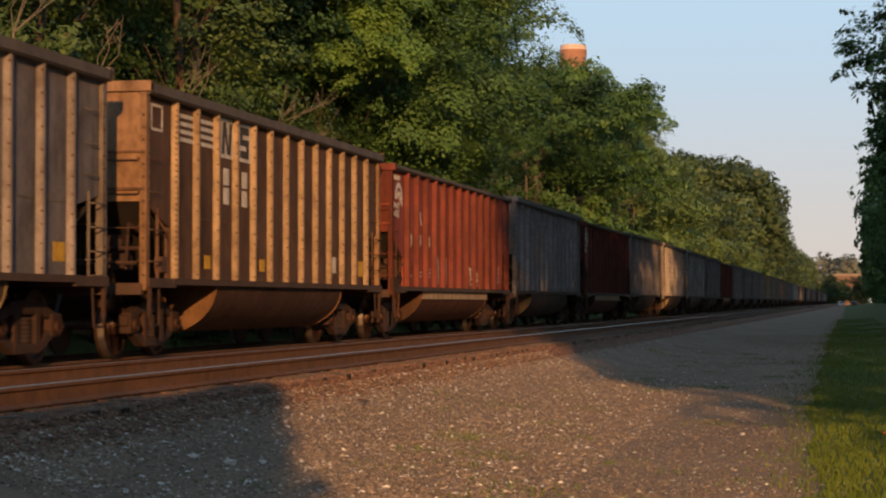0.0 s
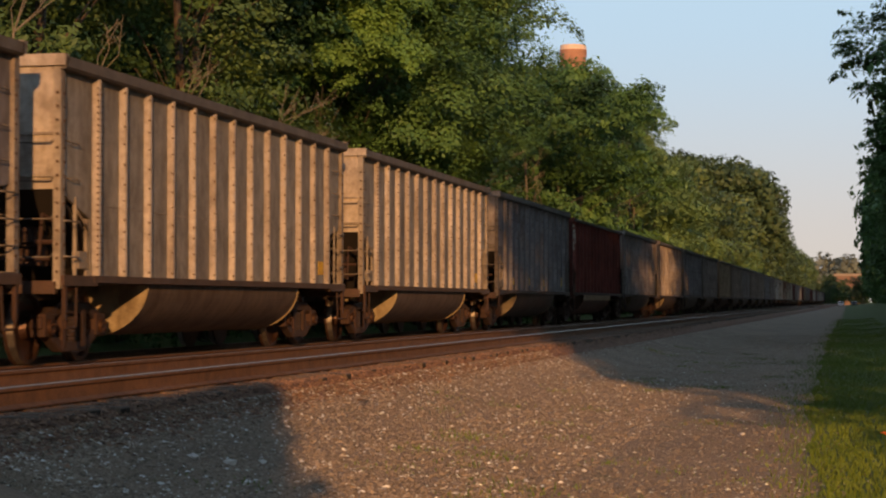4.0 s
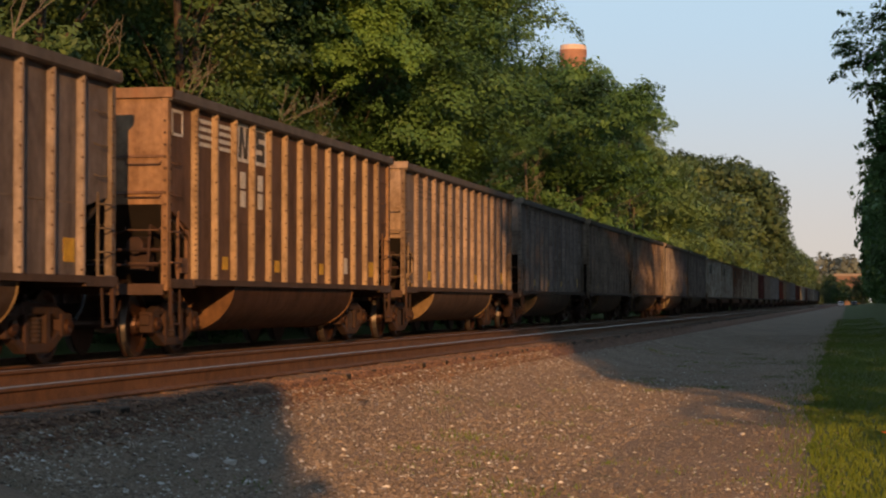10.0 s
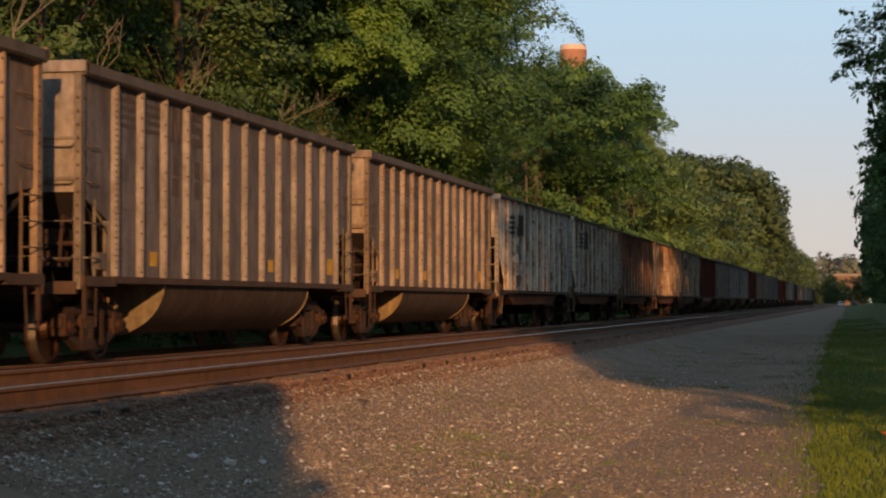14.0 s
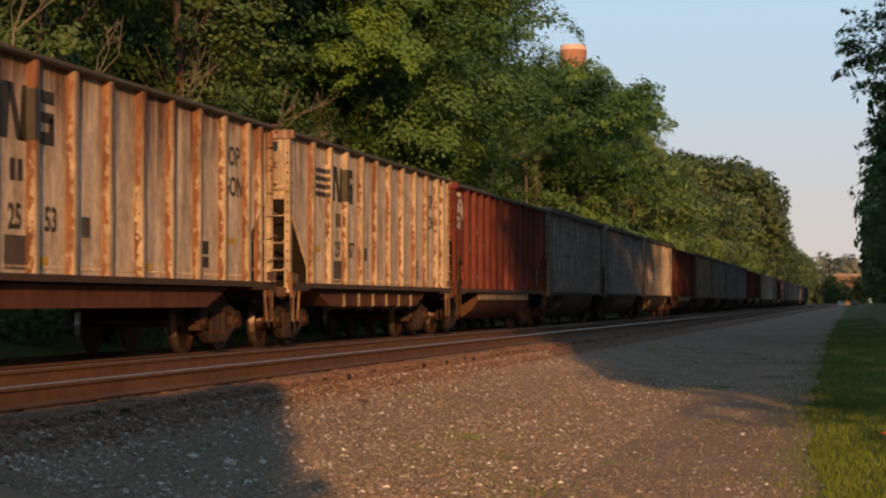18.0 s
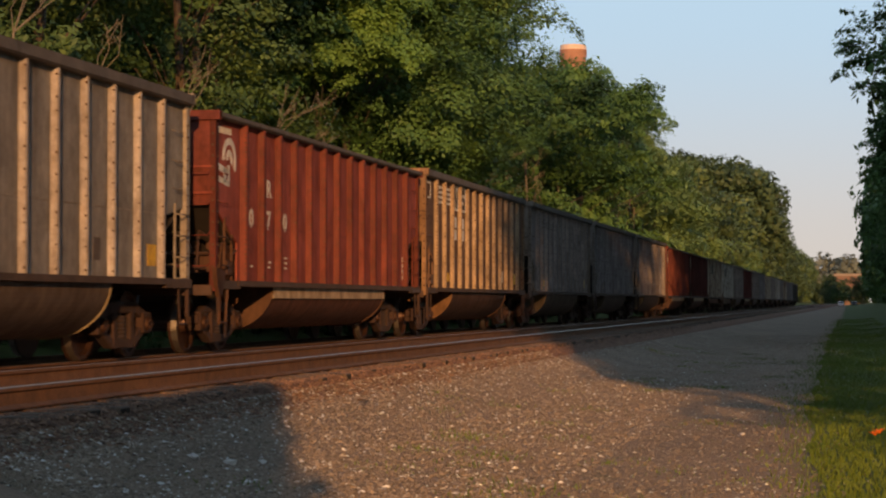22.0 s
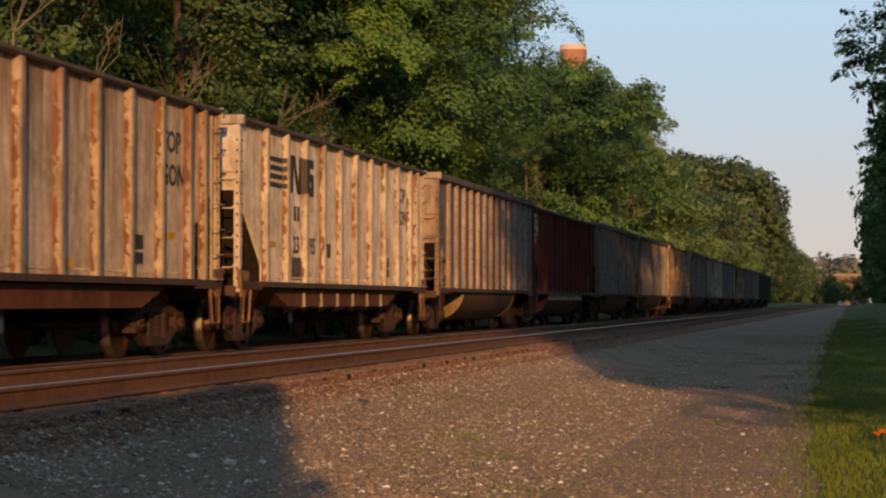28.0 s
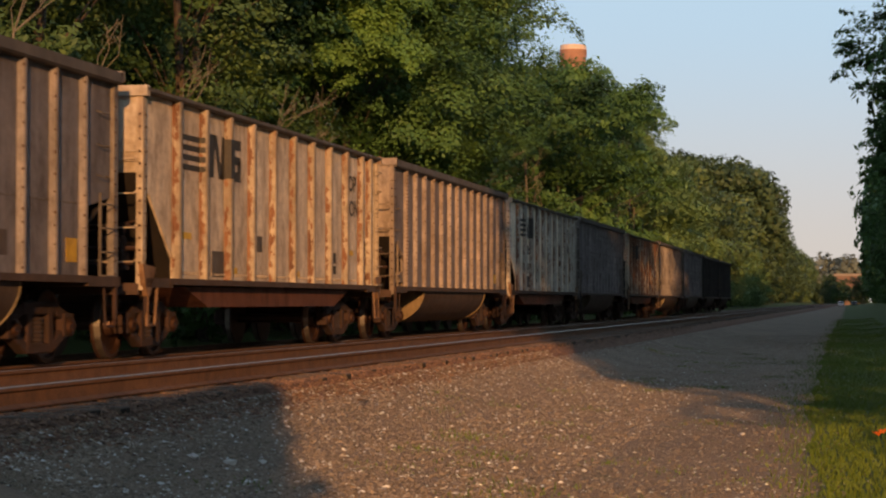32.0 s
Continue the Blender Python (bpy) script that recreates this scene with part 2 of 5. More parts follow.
def prism(bm, pts, axis, a, b):
    """Extrudes the closed outline pts (in the two other axes, in xyz order) from a to b along axis."""
    def at(p, h):
        q = list(p)
        q.insert(axis, h)
        return bm.verts.new(q)
    lo, hi = [at(p, a) for p in pts], [at(p, b) for p in pts]
    n = len(pts)
    for i in range(n):
        bm.faces.new((lo[i], lo[(i + 1) % n], hi[(i + 1) % n], hi[i]))
    bm.faces.new(lo)
    bm.faces.new(hi[::-1])


def rod(bm, p, q, r, n=6, r2=None):
    p, q = Vector(p), Vector(q)
    d = (q - p).normalized()
    u = d.orthogonal().normalized()
    w = d.cross(u)
    rings = []
    for c, rad in ((p, r), (q, r if r2 is None else r2)):
        rings.append([bm.verts.new(c + (u * math.cos(6.2832 * i / n) + w * math.sin(6.2832 * i / n)) * rad) for i in range(n)])
    for i in range(n):
        bm.faces.new((rings[0][i], rings[0][(i + 1) % n], rings[1][(i + 1) % n], rings[1][i]))
    bm.faces.new(rings[0][::-1])
    bm.faces.new(rings[1])


def bent(bm, pts, r, n=5):
    for a, b in zip(pts, pts[1:]):
        rod(bm, a, b, r, n)


def mesh(name, bm, material, bevel=0.0):
    if bevel:
        bmesh.ops.bevel(bm, geom=bm.edges[:], offset=bevel, segments=1, affect="EDGES")
    bmesh.ops.recalc_face_normals(bm, faces=bm.faces[:])
    me = bpy.data.meshes.new(name)
    bm.to_mesh(me)
    bm.free()
    me.materials.append(material)
    return me


def part(name, bm, material, parent, label="", bevel=0.0, at=None):
    me = bm if isinstance(bm, bpy.types.Mesh) else mesh(name, bm, material, bevel)
    ob = new(name, me)
    ob.parent = parent
    if at is not None:
        ob.matrix_basis = at
    if label:
        ob["label"] = label
    return ob


def fresh():
    return bmesh.new()


def quads(name, verts, faces, material):
    me = bpy.data.meshes.new(name)
    me.from_pydata(verts, [], faces)
    me.materials.append(material)
    return me

# ---------------------------------------------------------------- ground and track
GZ = -0.60                      # the gravel road's level; the train's rail top is 0
TX, NX, NZ = -11.06, -7.07, 0.15  # middle of the train's track, of the empty track, and its rail top
SKEW = 0.0025                   # both tracks bear a little to the right of the road
Y0, Y1 = -720.0, 1200.0


def ground_height(x, y):
    h = GZ + 0.05 * math.sin(x * 0.9 + 0.3 * math.sin(y * 0.21)) * min(1.0, abs(x) / 3) + 0.03 * math.sin(y * 0.33 + x)
    if -13 < x < -3.0:                   # the road swells up to the ballast's foot
        rise = float(np.interp(-x, [3.0, -NX - 2.9, -NX - 1.5], [GZ - 0.35, GZ - 0.05, NZ - 0.34]))
        h = max(h, rise) + 0.04 * math.log1p(math.exp(-abs(h - rise) / 0.04))
    if x < -14:
        h += min(2.2, (-14 - x) * 0.14)
    if x > 0.5:
        h += min(0.8, (x - 0.5) * 0.10)
    return h


def make_ground():
    xs = [-1500, -500, -160, -80, -50, -36, -28, -22, -18, -16, -14, -13.2, -12.9, -10, -7] + [-6.2 + 0.2 * i for i in range(18)] + [-2.5 + 0.5 * i for i in range(10)] + [3, 4, 6, 9, 14, 24, 40, 80, 160, 500, 1500]
    ys = [-1500, -760, -300, -100, -40] + [-20 + 2 * i for i in range(60)] + [110 + 12 * i for i in range(20)] + [380, 450, 550, 700, 900, 1250, 1800, 2800]
    verts = [(x, y, ground_height(x, y)) for y in ys for x in xs]
    n = len(xs)
    faces = [(j * n + i, j * n + i + 1, (j + 1) * n + i + 1, (j + 1) * n + i) for j in range(len(ys) - 1) for i in range(n - 1)]
    me = quads("ground", verts, faces, GROUND)
    me.shade_smooth()
    tagged(new("ground", me), "grey-brown gravel access road with grassy verge and weeds", "ground", kind="structure")


make_ground()


def make_bed():
    bm = fresh()
    out = [(NX + 1.9, GZ - 0.3), (NX + 1.55, NZ - 0.37), (NX + 1.31, NZ - 0.20), (NX - 1.4, NZ - 0.20), (TX + 1.5, -0.22), (TX - 1.6, -0.22), (TX - 3.1, GZ - 0.15)]
    prism(bm, out, 1, Y0, Y1)
    ob = new("ballast_bed", mesh("ballast_bed", bm, BED))
    ob.matrix_basis = pose(0, 0, 0, 0, 0, -math.degrees(SKEW))
    return tagged(ob, "rust-brown crushed stone ballast under two tracks", "ballast", kind="structure")


make_bed()

RAIL_OUT = [(-0.07, 0), (-0.07, 0.012), (-0.012, 0.035), (-0.010, 0.125), (-0.034, 0.14), (-0.036, 0.168)]


def make_track(cx, top, label):
    track = tagged(new("railway_track"), label, "railway track")
    track.matrix_basis = pose(cx, 0, top - 0.172, 0, 0, -math.degrees(SKEW))
    for s in (-1, 1):
        bm = fresh()
        outline = RAIL_OUT + [(-x, z) for x, z in RAIL_OUT[::-1]]
        prism(bm, [(x + s * 0.755, z) for x, z in outline], 1, Y0, Y1)
        rail = part("rail", bm, RUSTRAIL, track, "rusty steel rail with a bright worn head")
        bm = fresh()
        prism(bm, [(-0.034, 0.1685), (-0.030, 0.172), (0.030, 0.172), (0.034, 0.1685)], 1, Y0, Y1)
        head = part("rail_head", bm, HEAD if s > 0 else DULLHEAD, rail, "worn running surface")
        head.location.x = s * 0.755
    return track


near_track = make_track(NX, NZ, "empty near railway track with rusty rails and wooden ties")
train_track = make_track(TX, 0.0, "far railway track with wooden ties under the train")


def make_ties():
    bm = fresh()
    box(bm, -1.30, 1.342, -0.115, 0.115, -0.18, -0.004)
    tie = mesh("tie", bm, TIE, 0.012)
    tie.materials.append(TIE_END_SHADE)
    for f in tie.polygons:
        if f.normal.x > 0.9:
            f.material_index = 1
    rnd = random.Random(4)
    for i in range(210):
        y = 14 + 0.53 * i
        m = pose(rnd.uniform(-0.05, 0.05), y + rnd.uniform(-0.03, 0.03), rnd.uniform(-0.012, 0), 0, rnd.uniform(-0.5, 0.5), rnd.uniform(-1.2, 1.2))
        part("tie", tie, None, near_track, at=m)
    for track, lo, hi in ((near_track, 126, 420), (train_track, -60, 420)):
        bm = fresh()
        y = lo
        while y < hi:
            box(bm, -1.30, 1.30, y - 0.115, y + 0.115, -0.18, -0.004)
            y += 0.53
        part("far_ties", bm, TIE, track)["kind"] = "stuff"


make_ties()


def stones(name, label, count, place, size, material, seed):
    """Loose angular stones, each a bent peak that sits in the ground, joined into one sheet."""
    rng = np.random.default_rng(seed)
    pos = place(rng, count)
    n = len(pos)
    rad = size[0] * (size[1] / size[0]) ** (rng.random(n) ** 2.2)
    unit = np.array([(1, 0, 0), (-1, 0, 0), (0, 1, 0), (0, -1, 0), (0, 0, 1)], float)
    v = unit[None] * rng.uniform(0.55, 1.1, (n, 5, 1)) + rng.uniform(-0.28, 0.28, (n, 5, 3))
    v[:, :4, 2] -= 0.25
    a = rng.uniform(0, 6.283, n)
    c, s = np.cos(a)[:, None], np.sin(a)[:, None]
    x, y = v[..., 0] * c - v[..., 1] * s, v[..., 0] * s + v[..., 1] * c
    v = np.stack([x, y, v[..., 2] * 0.40], -1) * rad[:, None, None] + pos[:, None, :]
    tri = np.array([(0, 2, 4), (2, 1, 4), (1, 3, 4), (3, 0, 4)])
    faces = (tri[None] + 5 * np.arange(n)[:, None, None]).reshape(-1, 3)
    me = quads(name, v.reshape(-1, 3).tolist(), faces.tolist(), material)
    return tagged(new(name, me), label, name.split("_")[-1], kind="stuff")


def bed_height(x):
    """The ballast surface across the tracks."""
    pts = [(NX + 1.55, NZ - 0.37), (NX + 1.31, NZ - 0.20), (NX - 1.4, NZ - 0.20), (TX + 1.5, -0.22), (TX - 1.6, -0.22)]
    return np.interp(-x, [-p[0] for p in pts], [p[1] for p in pts])


def place_gravel(rng, n):
    y = 12 + 75 * rng.random(n) ** 2.3
    x = rng.uniform(-9.5, 0.2, n)
    keep = (x > NX + 1.46 + 0.20 * rng.normal(size=n)) & (x > -0.45 * y - 0.2) & ((x < 0.02 - np.interp(y, [11, 15.5, 26, 35, 80], [0.08, 0.20, 0.48, 0.52, 0.68]) + 0.08 * np.sin(y * 1.3) + 0.18 * rng.normal(size=n)) | (rng.random(n) < 0.08))
    x, y = x[keep], y[keep]
    z = np.array([ground_height(a, b) for a, b in zip(x, y)])
    z = np.maximum(z, np.where(x < NX + 1.56, bed_height(x), -9))
    return np.stack([x, y, z + 0.004], -1)


def place_ballast(rng, n):
    y = 11 + 62 * rng.random(n) ** 1.6
    x = np.where(rng.random(n) < 0.42, NX + 1.26 + np.abs(rng.normal(scale=0.2, size=n)), rng.uniform(TX + 0.7, NX + 1.35, n))
    keep = x > -0.48 * y - 1.0
    x, y = x[keep], y[keep]
    u = x - SKEW * y                     # across the tracks
    z = np.where(u < NX + 1.55, bed_height(u), [ground_height(a, b) for a, b in zip(x, y)])
    return np.stack([x, y, z + 0.01], -1)


def place_shoulder(rng, n):
    y = 12.5 + 26 * rng.random(n) ** 1.5
    x = NX + 1.41 + SKEW * y + 3.4 * rng.random(n) ** 2.2
    keep = x > -0.45 * y - 0.2
    x, y = x[keep], y[keep]
    z = np.array([ground_height(a, b) for a, b in zip(x, y)])
    return np.stack([x, y, np.maximum(z, np.where(x - SKEW * y < NX + 1.56, bed_height(x - SKEW * y), -9)) + 0.006], -1)


stones("loose_gravel", "loose grey and tan crushed stones on the road", 210000, place_gravel, (0.008, 0.030), STONE, 11)
stones("shoulder_stones", "coarse grey crushed limestone beside the ballast", 30000, place_shoulder, (0.014, 0.040), STONE_GREY, 13)
stones("track_ballast", "rust-stained ballast stones round the ties", 40000, place_ballast, (0.022, 0.05), BALLAST, 12)


def make_rocks():
    """A few larger pale stones and a fallen twig on the gravel."""
    rnd = random.Random(6)
    for x, y, r in ((-4.92, 15.1, 0.045), (-4.72, 15.4, 0.05), (-4.6, 15.9, 0.03), (-3.9, 20.3, 0.024), (-2.9, 26.6, 0.026), (-3.6, 33.5, 0.028), (-1.1, 22.2, 0.026), (-5.4, 19.5, 0.03), (-2.2, 17.4, 0.022)):
        bm = fresh()
        bmesh.ops.create_icosphere(bm, subdivisions=1, radius=r)
        for v in bm.verts:
            v.co = Vector((v.co.x * 1.3, v.co.y, v.co.z * 0.7)) * rnd.uniform(0.75, 1.2)
        ob = new("pale_stone", mesh("pale_stone", bm, ROCK))
        ob.matrix_basis = pose(x, y, ground_height(x, y) + r * 0.3, 0, 0, rnd.uniform(0, 180))
        tagged(ob, "pale angular stone lying on the gravel road", "stone", "pale stones on the gravel")
    tw = new("fallen_twig")
    x, y = -5.15, 21.8
    tw.matrix_basis = pose(x, y, ground_height(x, y) + 0.03)
    bm = fresh()
    bent(bm, [(-0.12, 0.1, 0.02), (-0.03, 0.05, 0.03), (0.05, -0.1, 0.03), (0.07, -0.35, 0.02), (0.12, -0.5, 0.0)], 0.012)
    part("twig", bm, TIE, tw)
    tagged(tw, "dark crooked twig lying on the gravel", "twig")


make_rocks()


# ---------------------------------------------------------------- coal cars
WHEEL_R = 0.483
MESHES = {}


def shared(key, build, material, bevel=0.0, second=None):
    """One mesh for all alike pieces; faces of index 1 take the second material."""
    if key not in MESHES:
        bm = fresh()
        build(bm)
        MESHES[key] = mesh(key, bm, material, bevel)
        if second:
            MESHES[key].materials.append(second)
    return MESHES[key]


def stud(bm, *extent):
    """A rivet head in the second material."""
    vs = box(bm, *extent)
    for f in {f for v in vs for f in v.link_faces}:
        f.material_index = 1


def wheelset_mesh(bm):
    prof = [(0.70, 0.10), (0.70, WHEEL_R + 0.025), (0.728, WHEEL_R + 0.025), (0.735, WHEEL_R), (0.83, WHEEL_R - 0.006), (0.83, WHEEL_R - 0.06), (0.775, WHEEL_R - 0.09), (0.765, 0.17), (0.85, 0.14), (0.85, 0.08), (1.12, 0.08), (1.12, 0.10), (1.17, 0.10), (1.17, 0.0)]
    n = 16
    for s in (-1, 1):
        rings = []
        for x, r in [(0.0, 0.085), (0.70, 0.085)] + prof:
            rings.append([bm.verts.new((s * x, r * math.cos(6.28318 * i / n), r * math.sin(6.28318 * i / n))) for i in range(n)] if r > 0 else [bm.verts.new((s * x, 0, 0))])
        for a, b in zip(rings, rings[1:]):
            for i in range(n):
                j = (i + 1) % n
                f = bm.faces.new((a[i], a[j], b[j], b[i]) if len(b) > 1 else (a[i], a[j], b[0]))
                if a is rings[5]:
                    f.material_index = 1
        for k in range(3):
            q = 2.0944 * k
            rod(bm, (s * 1.165, 0.055 * math.cos(q), 0.055 * math.sin(q)), (s * 1.19, 0.055 * math.cos(q), 0.055 * math.sin(q)), 0.02, 6)


def side_frame_mesh(bm):
    # bowed cast frame with two openings and bearing boxes
    for y0, z0, y1, z1, h in ((-1.12, 0.53, -0.55, 0.70, 0.15), (-0.55, 0.72, 0.55, 0.72, 0.16), (0.55, 0.70, 1.12, 0.53, 0.15),
                              (-0.95, 0.47, -0.42, 0.23, 0.15), (-0.42, 0.22, 0.42, 0.22, 0.13), (0.42, 0.23, 0.95, 0.47, 0.15)):
        prism(bm, [(y0, z0 - h / 2), (y1, z1 - h / 2), (y1, z1 + h / 2), (y0, z0 + h / 2)], 0, -0.075, 0.075)
    for y in (-0.34, 0.34):
        prism(bm, [(y - 0.08, 0.2), (y + 0.08, 0.2), (y + 0.08, 0.75), (y - 0.08, 0.75)], 0, -0.08, 0.08)
    for y in (-0.89, 0.89):
        box(bm, -0.10, 0.10, y - 0.17, y + 0.17, WHEEL_R - 0.13, WHEEL_R + 0.17)


def springs_mesh(bm):
    # a ridged spring nest
    rings = []
    for z in range(13):
        r = 1.0 if z % 2 else 0.86
        rings.append([bm.verts.new((0.075 * r * math.cos(0.7854 * i), 0.24 * r * math.sin(0.7854 * i), 0.285 + 0.027 * z)) for i in range(8)])
    for a, b in zip(rings, rings[1:]):
        for i in range(8):
            bm.faces.new((a[i], a[(i + 1) % 8], b[(i + 1) % 8], b[i]))


def make_truck(car, y):
    def bolster(bm):
        box(bm, -1.0, 1.0, -0.2, 0.2, 0.55, 0.82)
        rod(bm, (0, 0, 0.82), (0, 0, 1.0), 0.2, 12)
    truck = part("truck", shared("truck", bolster, UNDER, 0.02), None, car, "rust-brown cast truck", at=pose(0, y, 0))
    for x in (-1.02, 1.02):
        part("side_frame", shared("side_frame", side_frame_mesh, UNDER, 0.015), None, truck, at=pose(x, 0, 0))
        part("spring_nest", shared("springs", springs_mesh, GRIME), None, truck, at=pose(x, 0, 0))
    for yy in (-0.89, 0.89):
        part("wheelset", shared("wheelset", wheelset_mesh, TREAD, 0.0, RIM), None, truck, "pair of steel wheels on an axle", at=pose(0, yy, WHEEL_R))
    return truck


SHEET, SILL = 1.47, 1.10        # half a car's width over its sheets, and its side sill's height


def coupler_mesh(bm):
    box(bm, -0.12, 0.12, -0.02, 0.55, 0.78, 1.0)
    box(bm, -0.06, 0.06, -0.32, 0.0, 0.83, 0.96)
    prism(bm, [(-0.15, -0.56), (0.02, -0.60), (0.06, -0.45), (0.15, -0.47), (0.13, -0.3), (-0.13, -0.3)], 2, 0.78, 1.02)


def ladder_mesh(bm, x=0.0, z0=0.98, z1=2.22, rungs=4, w=0.40):
    for y in (0, w):
        box(bm, x - 0.008, x + 0.025, y - 0.014, y + 0.014, z0, z1)
    for i in range(rungs):
        z = z0 + (i + 0.5) * (z1 - z0) / rungs
        bent(bm, [(x, -0.03, z), (x + 0.09, 0.0, z), (x + 0.09, w, z), (x, w + 0.03, z)], 0.012)


def grab_mesh(bm):
    bent(bm, [(0, -0.17, 0), (0.06, -0.15, -0.03), (0.06, 0.15, -0.03), (0, 0.17, 0)], 0.009)


def end_grab_mesh(bm):
    bent(bm, [(0, -0.27, 0.05), (0.07, -0.25, 0), (0.07, 0.25, 0), (0, 0.27, 0.05)], 0.012)


def stirrup_mesh(bm):
    bent(bm, [(0, 0, 0), (0.01, 0.02, -0.52), (0.01, 0.36, -0.52), (0, 0.40, 0)], 0.018)
    box(bm, -0.02, 0.03, -0.03, 0.03, -0.42, 0.02)


def rib_mesh(z0, z1, w, d, rivets=9):
    """A pressed rib with rivet heads down its edges; its foot is flared."""
    def build(bm):
        prism(bm, [(-0.005, -w / 2 - 0.02), (d * 0.85, -w / 2), (d, -w / 2 + 0.02), (d, w / 2 - 0.02), (d * 0.85, w / 2), (-0.005, w / 2 + 0.02)], 2, z0, z1)
        rnd = random.Random(int(z1 * 100) + rivets)
        for i in range(rivets):
            z = z0 + 0.12 + i * (z1 - z0 - 0.24) / (rivets - 1) + rnd.uniform(-0.05, 0.05) * (rivets < 12)
            h = rnd.uniform(0.008, 0.016)
            stud(bm, d - 0.030, d - 0.006, -w / 2 - 0.010, -w / 2 + 0.012, z - h, z + h)
            if rivets > 12:
                stud(bm, d * 0.8, d + 0.003, w / 2 - 0.012, w / 2 + 0.008, z - h, z + h)
    return build


def hand_post_mesh(bm):
    """Two short posts with a rung and a bracket beside the front corner's opening."""
    for y, z in ((0.60, 2.12), (0.98, 1.86)):
        box(bm, SHEET - 0.02, SHEET + 0.02, y - 0.016, y + 0.016, 1.10, z)
    for z in (1.36, 1.80):
        bent(bm, [(SHEET + 0.0, 0.04, z), (SHEET + 0.09, 0.08, z), (SHEET + 0.09, 0.56, z), (SHEET + 0.0, 0.60, z)], 0.013)
    bent(bm, [(SHEET + 0.02, 0.6, 1.95), (SHEET + 0.07, 0.75, 1.8), (SHEET + 0.02, 0.98, 1.7)], 0.016)
    box(bm, SHEET - 0.06, SHEET + 0.03, 0.66, 0.92, 1.22, 1.44)


def brake_gear_mesh(bm):
    bent(bm, [(0.6, 0.35, 1.55), (1.3, 0.35, 1.55)], 0.03)
    rod(bm, (0.9, 0.35, 1.62), (0.9, 0.85, 1.62), 0.13, 10)
    bent(bm, [(1.15, 0.2, 1.25), (1.15, 0.3, 1.9), (1.3, 0.6, 1.75)], 0.022)
    box(bm, 0.75, 1.05, 0.55, 0.75, 1.25, 1.5)
    bent(bm, [(-1.2, 0.2, 1.33), (1.3, 0.2, 1.33)], 0.02)
    bent(bm, [(0.4, 0.45, 1.3), (0.4, 0.45, 1.75), (1.1, 0.9, 1.95)], 0.018)


def hose_mesh(bm):
    bent(bm, [(0.35, 0.0, 0.95), (0.36, -0.2, 0.9), (0.37, -0.38, 0.68), (0.36, -0.55, 0.55)], 0.025)


def body_common(car, kind, BL, ribs, first, last, cut, rib_w, rib_d, TOP, chord_h):
    """Side sheets with cut-away lower corners, end sheets, slopes, chords, ribs, sills, coal, trucks, couplers, ladders."""
    post_z, rib_z, cut_y, rear_z, rear_y = cut

    def side(bm):
        prism(bm, [(0.03, post_z), (0.03, TOP - 0.02), (BL - 0.03, TOP - 0.02), (BL - 0.03, post_z), (BL - rear_y, rear_z), (BL - rear_y, SILL + 0.02), (cut_y, SILL + 0.02), (cut_y, rib_z)], 0, SHEET - 0.03, SHEET)

    def end(bm):
        box(bm, -SHEET, SHEET, 0.0, 0.03, post_z, TOP - 0.02)

    def slope(bm):
        prism(bm, [(0.02, post_z), (0.06, post_z + 0.02), (2.3, SILL + 0.0), (2.3, SILL - 0.06)], 0, -SHEET + 0.04, SHEET - 0.04)

    def chord(bm):
        prism(bm, [(SHEET - 0.06, TOP - chord_h), (SHEET + 0.10, TOP - chord_h), (SHEET + 0.13, TOP - chord_h + 0.03), (SHEET + 0.13, TOP), (SHEET - 0.06, TOP + 0.02)], 1, -0.02, BL + 0.02)

    def end_chord(bm):
        box(bm, -SHEET - 0.13, SHEET + 0.13, -0.07, 0.05, TOP - 0.12, TOP + 0.024)

    def sill(bm):
        prism(bm, [(SHEET - 0.05, SILL - 0.055), (SHEET + 0.11, SILL - 0.055), (SHEET + 0.11, SILL + 0.035), (SHEET - 0.05, SILL + 0.035)], 1, 1.0, BL - 1.0)

    def centre(bm):
        box(bm, -0.17, 0.17, 0.1, BL - 0.1, 0.80, 1.14)

    def post(bm):
        box(bm, SHEET - 0.04, SHEET + 0.055, -0.025, 0.12, SILL - 0.14, TOP - 0.1)
        for i in range(14):
            z = SILL + 0.05 + i * 0.17
            stud(bm, SHEET + 0.0, SHEET + 0.03, -0.045, -0.02, z, z + 0.035)
            stud(bm, SHEET + 0.045, SHEET + 0.068, 0.07, 0.10, z, z + 0.03)

    def platform(bm):
        box(bm, -SHEET, SHEET, 0.0, 1.1, SILL - 0.10, SILL - 0.04)
        box(bm, SHEET - 0.05, SHEET + 0.10, 0.0, 1.15, SILL - 0.10, SILL + 0.03)
        box(bm, -SHEET - 0.10, -SHEET + 0.05, 0.0, 1.15, SILL - 0.10, SILL + 0.03)
        box(bm, -SHEET, SHEET, -0.06, 0.03, SILL - 0.20, SILL - 0.05)

    def shelf(bm):
        box(bm, -SHEET, SHEET, -0.045, 0.0, 2.35 + (post_z - 2.2), 2.39 + (post_z - 2.2))
        box(bm, -SHEET, SHEET, -0.03, 0.0, 2.86, 2.89)

    for s in (1, -1):
        flip = Matrix.Diagonal((s, 1, 1, 1))
        part("side_sheet", shared(kind + "side", side, PAINT), None, car, at=flip)
        part("top_chord", shared(kind + "chord", chord, CHORD), None, car, "dusty dark top chord", at=flip)
        part("side_sill", shared(kind + "sill", sill, GRIME), None, car, at=flip)
        places = [first + i * (last - first) / (ribs - 1) for i in range(ribs)]
        if kind == "flat":
            places.append(last + 0.70)
